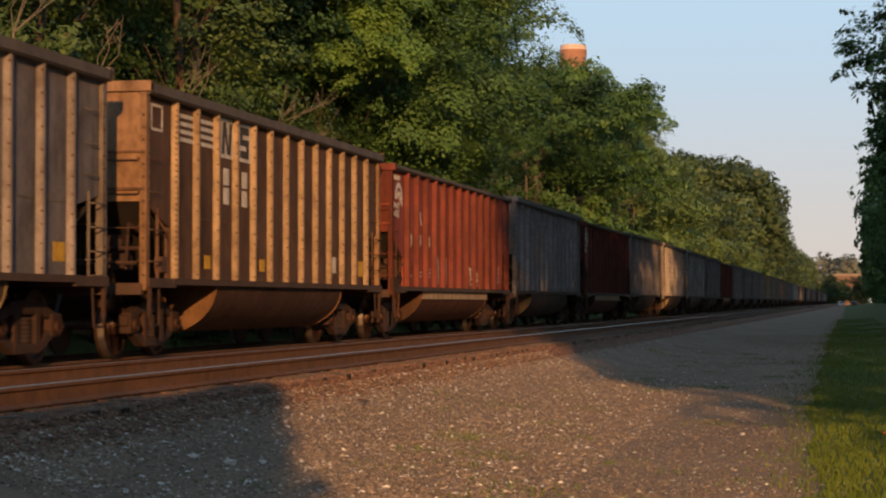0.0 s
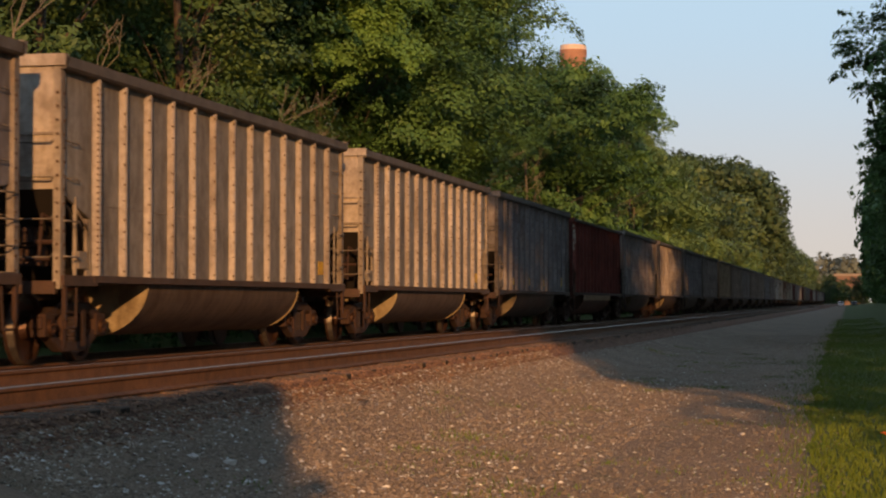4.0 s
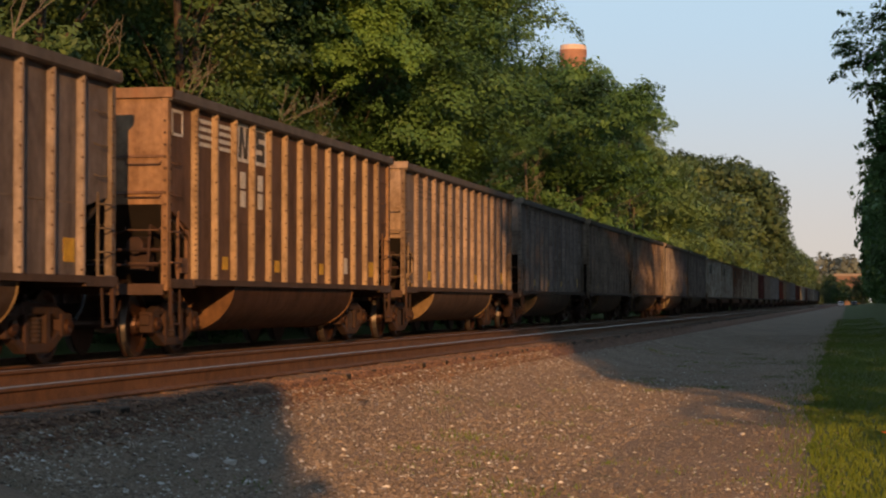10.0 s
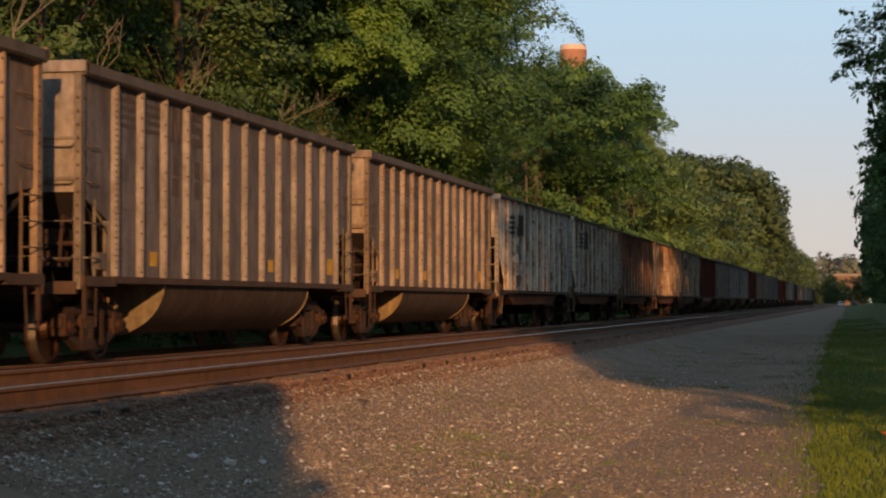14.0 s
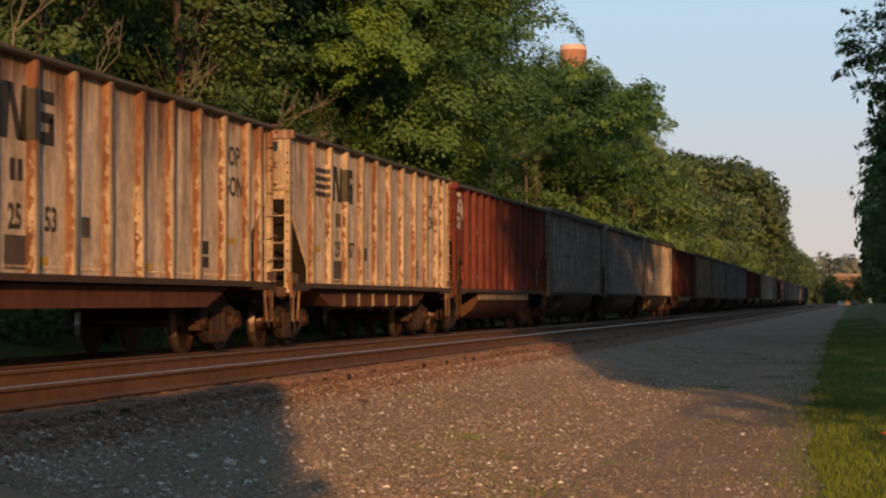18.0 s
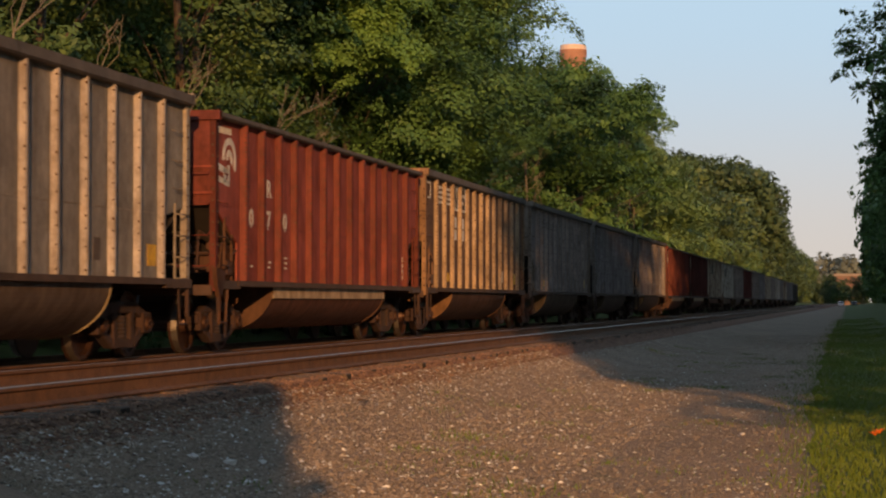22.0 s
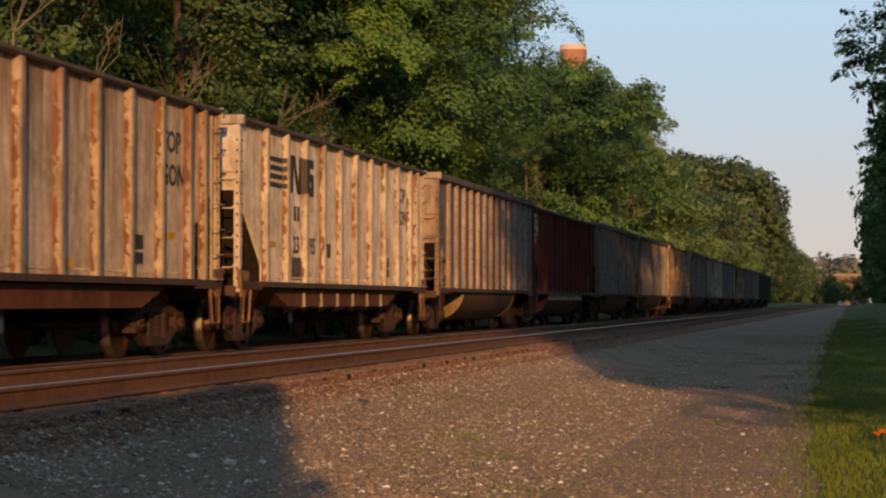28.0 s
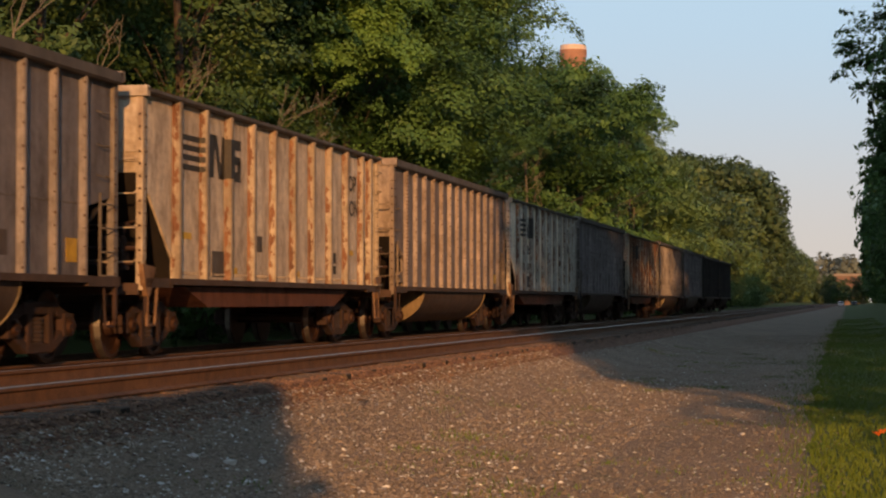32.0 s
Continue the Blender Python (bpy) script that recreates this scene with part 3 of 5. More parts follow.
        for k, y in enumerate(places):
            edge = k == 0 and kind != "flat"      # the first rib is riveted closely down both edges
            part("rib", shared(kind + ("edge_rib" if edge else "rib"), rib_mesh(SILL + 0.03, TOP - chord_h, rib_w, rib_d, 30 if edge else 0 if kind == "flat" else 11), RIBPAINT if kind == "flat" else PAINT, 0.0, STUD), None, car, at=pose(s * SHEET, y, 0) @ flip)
    for e in (0, 1):
        turn = Matrix.Identity(4) if e == 0 else pose(0, BL, 0, 0, 0, 180)
        part("end_sheet", shared(kind + "end", end, PAINT), None, car, at=turn)
        part("slope_sheet", shared(kind + "slope", slope, SLOPE_SHADE), None, car, "sloped hopper end in shade", at=turn)
        part("end_chord", shared(kind + "end_chord", end_chord, PAINT), None, car, at=turn)
        part("end_shelf", shared(kind + "shelf", shelf, PAINT), None, car, at=turn)
        part("end_platform", shared(kind + "platform", platform, GRIME), None, car, at=turn)
        for s in (1, -1):
            part("corner_post", shared(kind + "post", post, PAINT, 0.0, STUD), None, car, at=turn @ Matrix.Diagonal((s, 1, 1, 1)))
            part("stirrup", shared("stirrup", stirrup_mesh, UNDER), None, car, at=turn @ Matrix.Diagonal((s, 1, 1, 1)) @ pose(SHEET + 0.06, 0.1, SILL - 0.1))
            if s < 0:                    # the ladder stands at the right-hand corner of each side
                tall = kind == "flat"
                build = (lambda bm: ladder_mesh(bm, 0.02, 0.95, 3.62, 7, 0.36)) if tall else ladder_mesh
                part("ladder", shared("tall_ladder" if tall else "ladder", build, PAINT), None, car, at=turn @ Matrix.Diagonal((s, 1, 1, 1)) @ pose(SHEET + (0.04 if tall else 0), 0.06 if tall else 0.10, 0))
            for z in () if kind == "flat" else (2.45, 2.85, 3.28) if s < 0 else (2.35, 2.81):
                part("grab_iron", shared("grab", grab_mesh, PAINT), None, car, at=turn @ Matrix.Diagonal((s, 1, 1, 1)) @ pose(SHEET, 0.45, z))
            for z in (1.35, 1.82, 2.29, 2.76):
                part("grab_iron", shared("end_grab", end_grab_mesh, PAINT), None, car, at=turn @ pose(s * 1.16, 0, z, 0, 0, -90))
        part("coupler", shared("coupler", coupler_mesh, UNDER, 0.015), None, car, "rusty knuckle coupler", at=turn)
        part("air_hose", shared("hose", hose_mesh, HOSE), None, car, at=turn)
        make_truck(car, 1.55 if e == 0 else BL - 1.55)
    if kind != "tub":
        def gusset(bm):
            prism(bm, [(-0.12, SILL + 0.22), (0.40, SILL + 0.18), (0.26, SILL - 0.10), (0.16, SILL - 0.22), (0.06, SILL - 0.22), (-0.04, SILL - 0.06)], 0, SHEET + 0.03, SHEET + 0.10)
            bent(bm, [(SHEET + 0.08, 0.1, SILL - 0.2), (SHEET + 0.08, 0.08, SILL - 0.62), (SHEET + 0.08, 0.4, SILL - 0.62), (SHEET + 0.08, 0.52, SILL - 0.05)], 0.022)
        for e in (0, 1) if kind == "flat" else (0,):
            for s in (1, -1):
                part("corner_gusset", shared("corner_gusset", gusset, PAINT), None, car, "flared corner plate with a step", at=(Matrix.Identity(4) if e == 0 else pose(0, BL, 0, 0, 0, 180)) @ Matrix.Diagonal((s, 1, 1, 1)))
    if kind != "flat":
        part("hand_post", shared("hand_post", hand_post_mesh, PAINT), None, car, "short posts and rung at the car's corner")
    if kind == "redtub":
        def air_box(bm):
            box(bm, SHEET - 0.35, SHEET - 0.04, 0.42, 1.05, 1.26, 1.58)
            rod(bm, (SHEET - 0.14, 0.30, 1.66), (SHEET - 0.14, 1.20, 1.66), 0.075, 9)
            bent(bm, [(SHEET - 0.02, 0.35, 1.2), (SHEET - 0.01, 0.5, 1.72), (SHEET - 0.02, 0.9, 1.5), (SHEET, 1.22, 1.62)], 0.022)
            bent(bm, [(SHEET - 0.02, 0.75, 1.15), (SHEET + 0.02, 0.85, 1.40), (SHEET, 1.12, 1.28)], 0.03)
        part("air_box", shared("air_box", air_box, PAINT, 0.012), None, car, "brown air reservoir and pipes in the corner opening")
    part("brake_gear", shared("brake_gear", brake_gear_mesh, UNDER), None, car)
    part("centre_sill", shared(kind + "centre", centre, GRIME), None, car)


def coal_heap(bm, length):
    """A lumpy load, heaped along the middle and low at the walls."""
    rnd = random.Random(17)
    xs = [-SHEET + 0.04 + i * (2 * SHEET - 0.08) / 9 for i in range(10)]
    ys = [0.05 + j * (length - 0.1) / 40 for j in range(41)]
    top = [[bm.verts.new((x, y, 3.28 + 0.2 * math.cos(x) + 0.06 * math.sin(y * 1.1) + rnd.uniform(-0.05, 0.05))) for x in xs] for y in ys]
    for a, b in zip(top, top[1:]):
        for i in range(9):
            bm.faces.new((a[i], a[i + 1], b[i + 1], b[i]))


def make_tub_car(kind, first, last, top, chord_h):
    car = new("coal_gondola")
    BL, t0, t1 = (14.25, 3.30, 11.12) if kind == "tub" else (15.0, 3.28, 11.68)
    body_common(car, kind, BL, 13, first, last, (2.19, 1.86, 1.12, 2.03, 0.92) if kind == "tub" else (2.30, 1.74, 1.27, 2.03, 0.92), 0.085 if kind == "tub" else 0.11, 0.092 if kind == "tub" else 0.11, top, chord_h)
    arc = [(0.55 + 0.93 * math.cos(radians(5 * i)), 1.04 - 0.72 * math.sin(radians(5 * i))) for i in range(19)]
    rim = [(0.55 + 0.95 * math.cos(radians(5 * i)), 1.04 - 0.745 * math.sin(radians(5 * i))) for i in range(19)]

    def tub(bm):
        prism(bm, arc + [(0.30, 0.32), (0.26, 1.04)], 1, t0, t1)

    def plate(bm):
        prism(bm, rim + [(0.30, 0.295), (0.26, 1.04)], 1, -0.02, 0.0)
    for s in (1, -1):
        flip = Matrix.Diagonal((s, 1, 1, 1))
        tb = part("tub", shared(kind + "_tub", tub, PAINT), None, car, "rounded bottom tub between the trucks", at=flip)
        part("tub_end", shared("tub_end", plate, PAINT), None, tb, at=pose(0, t0 - 0.002, 0))
        part("tub_end", shared("tub_end", plate, PAINT), None, tb, at=pose(0, t1 + 0.022, 0))

    def band(bm):
        box(bm, 1.47, 1.488, t0 + 0.02, t1 - 0.02, 0.86, 1.045)
    def seam(bm):
        box(bm, SHEET - 0.002, SHEET + 0.007, first, BL - 1.2, 2.035, 2.053)
    for s in (1, -1):
        part("weld_seam", shared(kind + "seam", seam, PAINT), None, car, at=Matrix.Diagonal((s, 1, 1, 1)))
    if kind == "redtub":
        for tb in [c for c in car.children if c.name.startswith("tub")]:
            part("tub_band", shared("tub_band", band, PAINT), None, tb, "pale dusty band along the tub's top")

    def load(bm):
        coal_heap(bm, BL)
    part("coal_load", shared(kind + "_load", load, COAL), None, car, "black coal below the rim")
    return car


def make_flat_car():
    car = new("hopper_car")
    BL = 14.20
    body_common(car, "flat", BL, 10, 1.46, 12.73, (2.58, 1.40, 1.40, 1.95, 1.00), 0.14, 0.115, 3.75, 0.075)

    def trough(bm):
        prism(bm, [(2.1, 1.02), (BL - 2.1, 1.02), (BL - 3.2, 0.72), (3.2, 0.72)], 0, -1.42, 1.42)

    def fin(bm):
        prism(bm, [(1.40, 0.98), (1.46, 0.98), (1.47, 0.72), (1.05, 0.60), (1.05, 0.74)], 1, -0.02, 0.02)
    def rivets(bm):
        for i in range(90):
            y = 1.62 + 0.123 * i
            box(bm, SHEET - 0.002, SHEET + 0.014, y, y + 0.05, SILL + 0.10, SILL + 0.135)
    for s in (1, -1):
        part("rivet_row", shared("rivet_row", rivets, PAINT), None, car, at=Matrix.Diagonal((s, 1, 1, 1)))
    tr = part("floor_trough", shared("trough", trough, PAINT), None, car, "shallow flat floor trough with fins")
    for s in (1, -1):
        for i in range(6):
            part("fin", shared("fin", fin, PAINT), None, tr, at=Matrix.Diagonal((s, 1, 1, 1)) @ pose(0, 4.2 + i * 1.22, 0))

    def load(bm):
        coal_heap(bm, BL)
    part("coal_load", shared("flat_load", load, COAL), None, car, "black coal below the rim")
    return car


# ---- markings, laid 5 mm proud of the near side (its plane faces +x)
def marking(car, name, pieces, material, label="", proud=0.0):
    """pieces: flat outlines of (along the car, up), each a thin plate."""
    bm = fresh()
    for pts in pieces:
        prism(bm, pts, 0, SHEET + 0.001, SHEET + 0.006 + proud)
    part(name, bm, material, car, label)


def rect(y, z, w, h):
    return [(y, z), (y + w, z), (y + w, z + h), (y, z + h)]


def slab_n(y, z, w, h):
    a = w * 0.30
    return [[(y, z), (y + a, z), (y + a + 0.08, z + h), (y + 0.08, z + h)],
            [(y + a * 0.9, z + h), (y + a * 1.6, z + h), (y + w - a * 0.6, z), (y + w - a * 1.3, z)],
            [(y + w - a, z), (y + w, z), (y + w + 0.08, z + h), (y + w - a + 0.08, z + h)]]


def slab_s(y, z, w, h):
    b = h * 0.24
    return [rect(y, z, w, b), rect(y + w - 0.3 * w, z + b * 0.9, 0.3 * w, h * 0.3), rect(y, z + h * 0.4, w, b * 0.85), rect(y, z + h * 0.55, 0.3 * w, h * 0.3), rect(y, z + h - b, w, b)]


def text_plate(car, words, y, z, size, material, narrow=0.75):
    """Letters on the near side; read from the camera's side they run along +y."""
    cu = bpy.data.curves.new("lettering", "FONT")
    cu.body, cu.size, cu.extrude, cu.resolution_u, cu.offset = words, size, 0.002, 2, 0.010
    ob = bpy.data.objects.new("lettering", cu)
    me = bpy.data.meshes.new_from_object(ob)
    bpy.data.objects.remove(ob)
    me.materials.clear()
    me.materials.append(material)
    part("lettering", me, None, car, at=Matrix(((0, 0, 1, SHEET + 0.004), (narrow, 0, 0, y), (0, 1, 0, z), (0, 0, 0, 1))))


def tub_marks(car, rnd, material, squares=True):
    pitch, first = 0.985, 1.25
    for b in (0, 1):
        y = first + b * pitch + 0.28
        marking(car, "stripe_mark", [rect(y, 3.14 + 0.115 * i, pitch - 0.36, 0.06) for i in range(4)], material, "four horizontal stripes")
    y = first + 2 * pitch + 0.34
    ink = material
    if material == WHITE:
        marking(car, "emblem_plate", [rect(y - 0.14, 3.04, pitch - 0.26, 0.62)], WHITE, "white plate behind a dark letter")
        marking(car, "emblem_plate", [rect(y + pitch - 0.14, 3.04, pitch - 0.26, 0.62)], WHITE, "white plate behind a dark letter")
        ink = BLACK
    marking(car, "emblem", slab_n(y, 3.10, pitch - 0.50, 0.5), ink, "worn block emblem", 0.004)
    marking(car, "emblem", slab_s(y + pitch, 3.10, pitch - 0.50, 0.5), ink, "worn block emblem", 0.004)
    for b in (2, 3):
        y = first + b * pitch + 0.46
        marking(car, "number_bar", [rect(y, 2.62, 0.28, 0.26), rect(y, 2.32, 0.28, 0.26)], material, "faded number bars")
    if material == WHITE:
        marking(car, "square_mark", [rect(0.3, 3.2, 0.5, 0.04), rect(0.3, 3.54, 0.5, 0.04), rect(0.3, 3.2, 0.05, 0.36), rect(0.75, 3.2, 0.05, 0.36)], material, "white square outline")
    if squares:
        for b in (1, 4, 7, 11):
            big = b == 11
            if big or rnd.random() < 0.7:
                marking(car, "yellow_mark", [rect(first + b * pitch + 0.5, 1.30, 0.36 if big else 0.28, 0.3 if big else 0.2)], YELLOW, "yellow reflective square")
    marking(car, "data_panel", [rect(first + 9 * pitch + 0.4, 1.34, 0.25, 0.3)], material, "small data panel")


def red_marks(car, rnd, number):
    # round-topped white emblem on the first bay
    pieces = []
    c = (0.84, 3.02)
    for r0, r1 in ((0.36, 0.25), (0.17, 0.07)):
        for i in range(10):
            a, b = radians(-28 + 21 * i), radians(-28 + 21 * (i + 1))
            pieces.append([(c[0] + r1 * math.cos(a), c[1] + r1 * math.sin(a)), (c[0] + r0 * math.cos(a), c[1] + r0 * math.sin(a)),
                           (c[0] + r0 * math.cos(b), c[1] + r0 * math.sin(b)), (c[0] + r1 * math.cos(b), c[1] + r1 * math.sin(b))])
    # two rails that run out of the arch's foot
    pieces += [[(0.28, 2.84), (0.80, 2.78), (0.80, 2.87), (0.28, 2.95)], [(0.28, 2.66), (0.86, 2.60), (0.86, 2.69), (0.28, 2.75)], rect(0.55, 2.66, 0.13, 0.22), rect(0.76, 2.64, 0.10, 0.30)]
    marking(car, "emblem", pieces, WHITE, "white arched emblem")
    for i in range(7):
        marking(car, "name_bar", [rect(0.27 + 0.1 * i, 3.42, 0.075, 0.1)], WHITE, "white name bar")
    pitch = 1.007
    text_plate(car, "R", 1.50 + pitch + 0.43, 2.55, 0.40, WHITE, 1.15)
    for i, ch in enumerate(number):
        text_plate(car, ch, 1.50 + i * pitch + 0.43, 2.02, 0.42, WHITE, 1.15)
    for i in (0, 1, 2):
        marking(car, "data_bar", [rect(1.50 + i * pitch + 0.52 + 0.03 * (j % 2), 1.36 + 0.085 * j, 0.15 - 0.03 * (i == 0), 0.035) for j in range(1 + i)], WHITE, "small white data lines")
    marking(car, "data_bar", [rect(13.45, 1.28 + 0.13 * j, 0.16, 0.09) for j in range(4)], WHITE, "small white data lines")


def graffiti(car, rnd, y, z, w, h):
    """A quick tag of spray paint: slanted up-strokes joined by loops, and a line under them."""
    n = rnd.choice((3, 4))
    line = []
    for i in range(n * 9):
        a = i / 9 * 6.283 + rnd.uniform(-0.12, 0.12)
        tall = h * (0.5 if (i // 9) % 2 else 0.34)
        zz = z + h * 0.45 + tall * math.sin(a)
        line.append((y + w * (i / (n * 9)) + 0.10 * math.cos(a) + 0.22 * (zz - z), zz))
    tail = [(y + w * (1.1 - 0.12 * k), z - 0.06 + 0.02 * math.sin(k * 1.3)) for k in range(8)]
    pieces = []
    for stroke in (line, tail):
        for (a, b), (c, d) in zip(stroke, stroke[1:]):
            off = Vector((b - d, c - a)).normalized() * 0.012
            pieces.append([(a + off.x, b + off.y), (a - off.x, b - off.y), (c - off.x, d - off.y), (c + off.x, d + off.y)])
    marking(car, "graffiti", pieces, WHITE, "thin white spray-painted scrawl")


def paint_patch(car, rnd, y, w, top):
    """A pale block of overpaint with a ragged top."""
    edge = [(y + w * i / 6, top + rnd.uniform(-0.12, 0.12)) for i in range(7)]
    marking(car, "paint_patch", [[(y, 1.22), (y + w, 1.22)] + edge[::-1]], WHITE, "ragged block of white overpaint")


def flat_marks(car, rnd, number):
    pitch, first = 1.252, 1.46
    # four stripes that run into a dark block emblem, painted over the ribs as well
    bars = [(2.74 + 0.145 * i, 0.085) for i in range(4)]
    marking(car, "stripe_mark", [rect(first + 0.26, z, 0.90, h) for z, h in bars] + [rect(first + pitch + 0.10, z, 0.28, h) for z, h in bars], BLACK, "four black horizontal stripes")
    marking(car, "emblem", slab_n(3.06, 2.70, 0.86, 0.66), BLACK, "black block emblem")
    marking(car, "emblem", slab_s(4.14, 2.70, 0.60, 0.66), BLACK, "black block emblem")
    for z, h in bars:
        bm = fresh()
        box(bm, SHEET, SHEET + 0.1, first + pitch - 0.097, first + pitch - 0.088, z, z + h)
        part("rib_stripe", bm, BLACK, car, "stripe painted across a rib")
    bm = fresh()
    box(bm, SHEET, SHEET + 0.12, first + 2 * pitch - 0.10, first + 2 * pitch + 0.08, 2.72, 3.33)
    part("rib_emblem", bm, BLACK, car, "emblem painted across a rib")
    if number:
        text_plate(car, number[:2], 3.34, 1.66, 0.42, BLACK, 1.0)
        text_plate(car, number[2:], 4.44, 1.66, 0.42, BLACK, 1.0)
        marking(car, "number_bar", [rect(3.4, 2.22, 0.15, 0.26), rect(3.62, 2.22, 0.15, 0.26)], BLACK, "two small black bars")
    marking(car, "dark_panel", [rect(3.24, 1.18, 0.62, 0.40)], CHORD, "dark square panel")
    marking(car, "grey_panel", [rect(first + 3 * pitch + 0.45, 1.62, 0.30, 0.26)], CHORD, "small dark panel")
    text_plate(car, "TOP", first + 8 * pitch + 0.15, 2.95, 0.44, BLACK, 1.05)
    text_plate(car, "GON", first + 8 * pitch + 0.15, 2.47, 0.44, BLACK, 1.05)
    marking(car, "data_panel", [rect(first + 7 * pitch + 0.35, 1.32, 0.34, 0.16), rect(first + 7 * pitch + 0.35, 1.52, 0.34, 0.2)], BLACK, "black data panel")
    for b, z in ((0, 1.72), (8, 1.70), (2, 1.24), (5, 1.24)):
        marking(car, "yellow_mark", [rect(first + b * pitch + 0.3, z, 0.5 if z > 1.5 else 0.3, 0.10)], YELLOW, "faded yellow stripe")


# the train: (kind, paint rgb, rust, digits); the colours as the cars' own paint
GREY, BROWN, TAN, LIGHT = (0.215, 0.194, 0.182), (0.17, 0.102, 0.078), (0.25, 0.205, 0.174), (0.31, 0.280, 0.252)
RED, DRED = (0.266, 0.069, 0.056), (0.205, 0.052, 0.043)
CREAM, PALE, RUSTY = (0.53, 0.455, 0.375), (0.65, 0.61, 0.55), (0.50, 0.42, 0.345)
DUST = (0.245, 0.187, 0.146)
BLACKISH = (0.05, 0.045, 0.042)
TRAIN = [
    ("t", GREY, .2, ""), ("t", GREY, .2, ""), ("t", BROWN, .3, "w"), ("r", RED, .3, "093g"), ("t", GREY, .2, ""), ("r", DRED, .3, "095"),
    ("t", GREY, .3, "b"), ("t", LIGHT, .2, ""), ("t", LIGHT, .1, ""), ("t", GREY, .2, "b"), ("r", RED, .35, "041g"), ("t", GREY, .2, "b"),
    ("t", GREY, .2, ""), ("t", GREY, .2, "b"), ("t", TAN, .2, "b"), ("t", BROWN, .35, "w"), ("t", DUST, .2, "b"), ("t", TAN, .3, "b"),
    ("t", DUST, .2, "b"), ("t", DUST, .3, "b"), ("t", GREY, .2, "b"), ("t", TAN, .2, "b"), ("f", PALE, .45, "2355"), ("f", PALE, .40, "2360"),
    ("f", RUSTY, .96, "4090"), ("f", CREAM, .58, "2553"), ("f", CREAM, .45, "2987"), ("r", RED, .2, "057"), ("t", TAN, .15, "b"), ("t", LIGHT, .2, "b"),
    ("t", LIGHT, .2, "b"), ("r", RED, .25, "070"), ("t", BROWN, .35, "w"), ("t", TAN, .2, "b"), ("t", GREY, .25, "b"), ("t", GREY, .2, "b"),
    ("r", RED, .2, "062"), ("r", DRED, .3, "018g"), ("f", CREAM, .42, ""), ("f", PALE, .28, "2395"), ("t", TAN, .15, ""), ("r", DRED, .2, "088"),
    ("t", TAN, .2, ""), ("t", GREY, .2, "b"), ("f", CREAM, .34, ""), ("t", TAN, .25, ""), ("f", PALE, .3, "2410"), ("t", GREY, .2, ""),
    ("f", CREAM, .6, "2377"), ("t", GREY, .25, ""), ("t", GREY, .2, ""), ("t", BLACKISH, .2, ""), ("t", BLACKISH, .2, ""),
]
# seconds at which the front corner of each car comes level with the eye's own plane
TIMES = [-0.16, 0.61, 1.380, 2.131, 2.921, 3.680, 4.470, 5.228, 6.001, 6.774, 7.517, 8.317, 9.093, 9.861, 10.626, 11.424, 12.191, 12.968, 13.741,
         14.504, 15.261, 16.025, 16.775, 17.510, 18.245, 18.992, 19.738, 20.475, 21.252, 22.011, 22.776, 23.533, 24.300, 25.063, 25.823, 26.585,
         27.321, 28.090, 28.849, 29.594, 30.373, 31.086, 31.869, 32.630, 33.373, 34.138, 34.870, 35.610, 36.380, 37.110, 37.880, 38.650, 39.430]
LEVEL = 1.39      # metres by which that plane lies ahead on the train's side


LABELS = {"t": "{} ribbed coal gondola with rounded bottom tubs, on rails",
          "r": "{} ribbed coal gondola with a white emblem, on rails",
          "f": "{} ribbed coal hopper with black emblem and rust stains"}
WORDS = {GREY: "dusty grey", BROWN: "brown, pale-ribbed", TAN: "dusty tan-brown", DUST: "dusty warm-brown", LIGHT: "pale grey-tan", RED: "brick-red", DRED: "dark red",
         CREAM: "cream", PALE: "off-white", RUSTY: "rust-streaked tan", BLACKISH: "black"}


# paint multiplier of each part: brighter ribs, darker sheets and bottoms
# end sheets' sunlit brightness and the tubs' shade below are put into the paint
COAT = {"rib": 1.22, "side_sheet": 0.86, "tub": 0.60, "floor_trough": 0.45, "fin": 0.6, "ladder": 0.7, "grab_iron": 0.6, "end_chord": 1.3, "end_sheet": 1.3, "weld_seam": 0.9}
COAT_PALE = {"rib": 0.80, "side_sheet": 1.48, "floor_trough": 0.42, "fin": 0.5, "ladder": 0.8}
COAT_RED = {"air_box": 0.6, "end_sheet": 0.55, "end_chord": 0.65, "corner_post": 0.45, "rib": 0.63, "side_sheet": 1.24, "hand_post": 0.7, "ladder": 0.7, "grab_iron": 0.6}


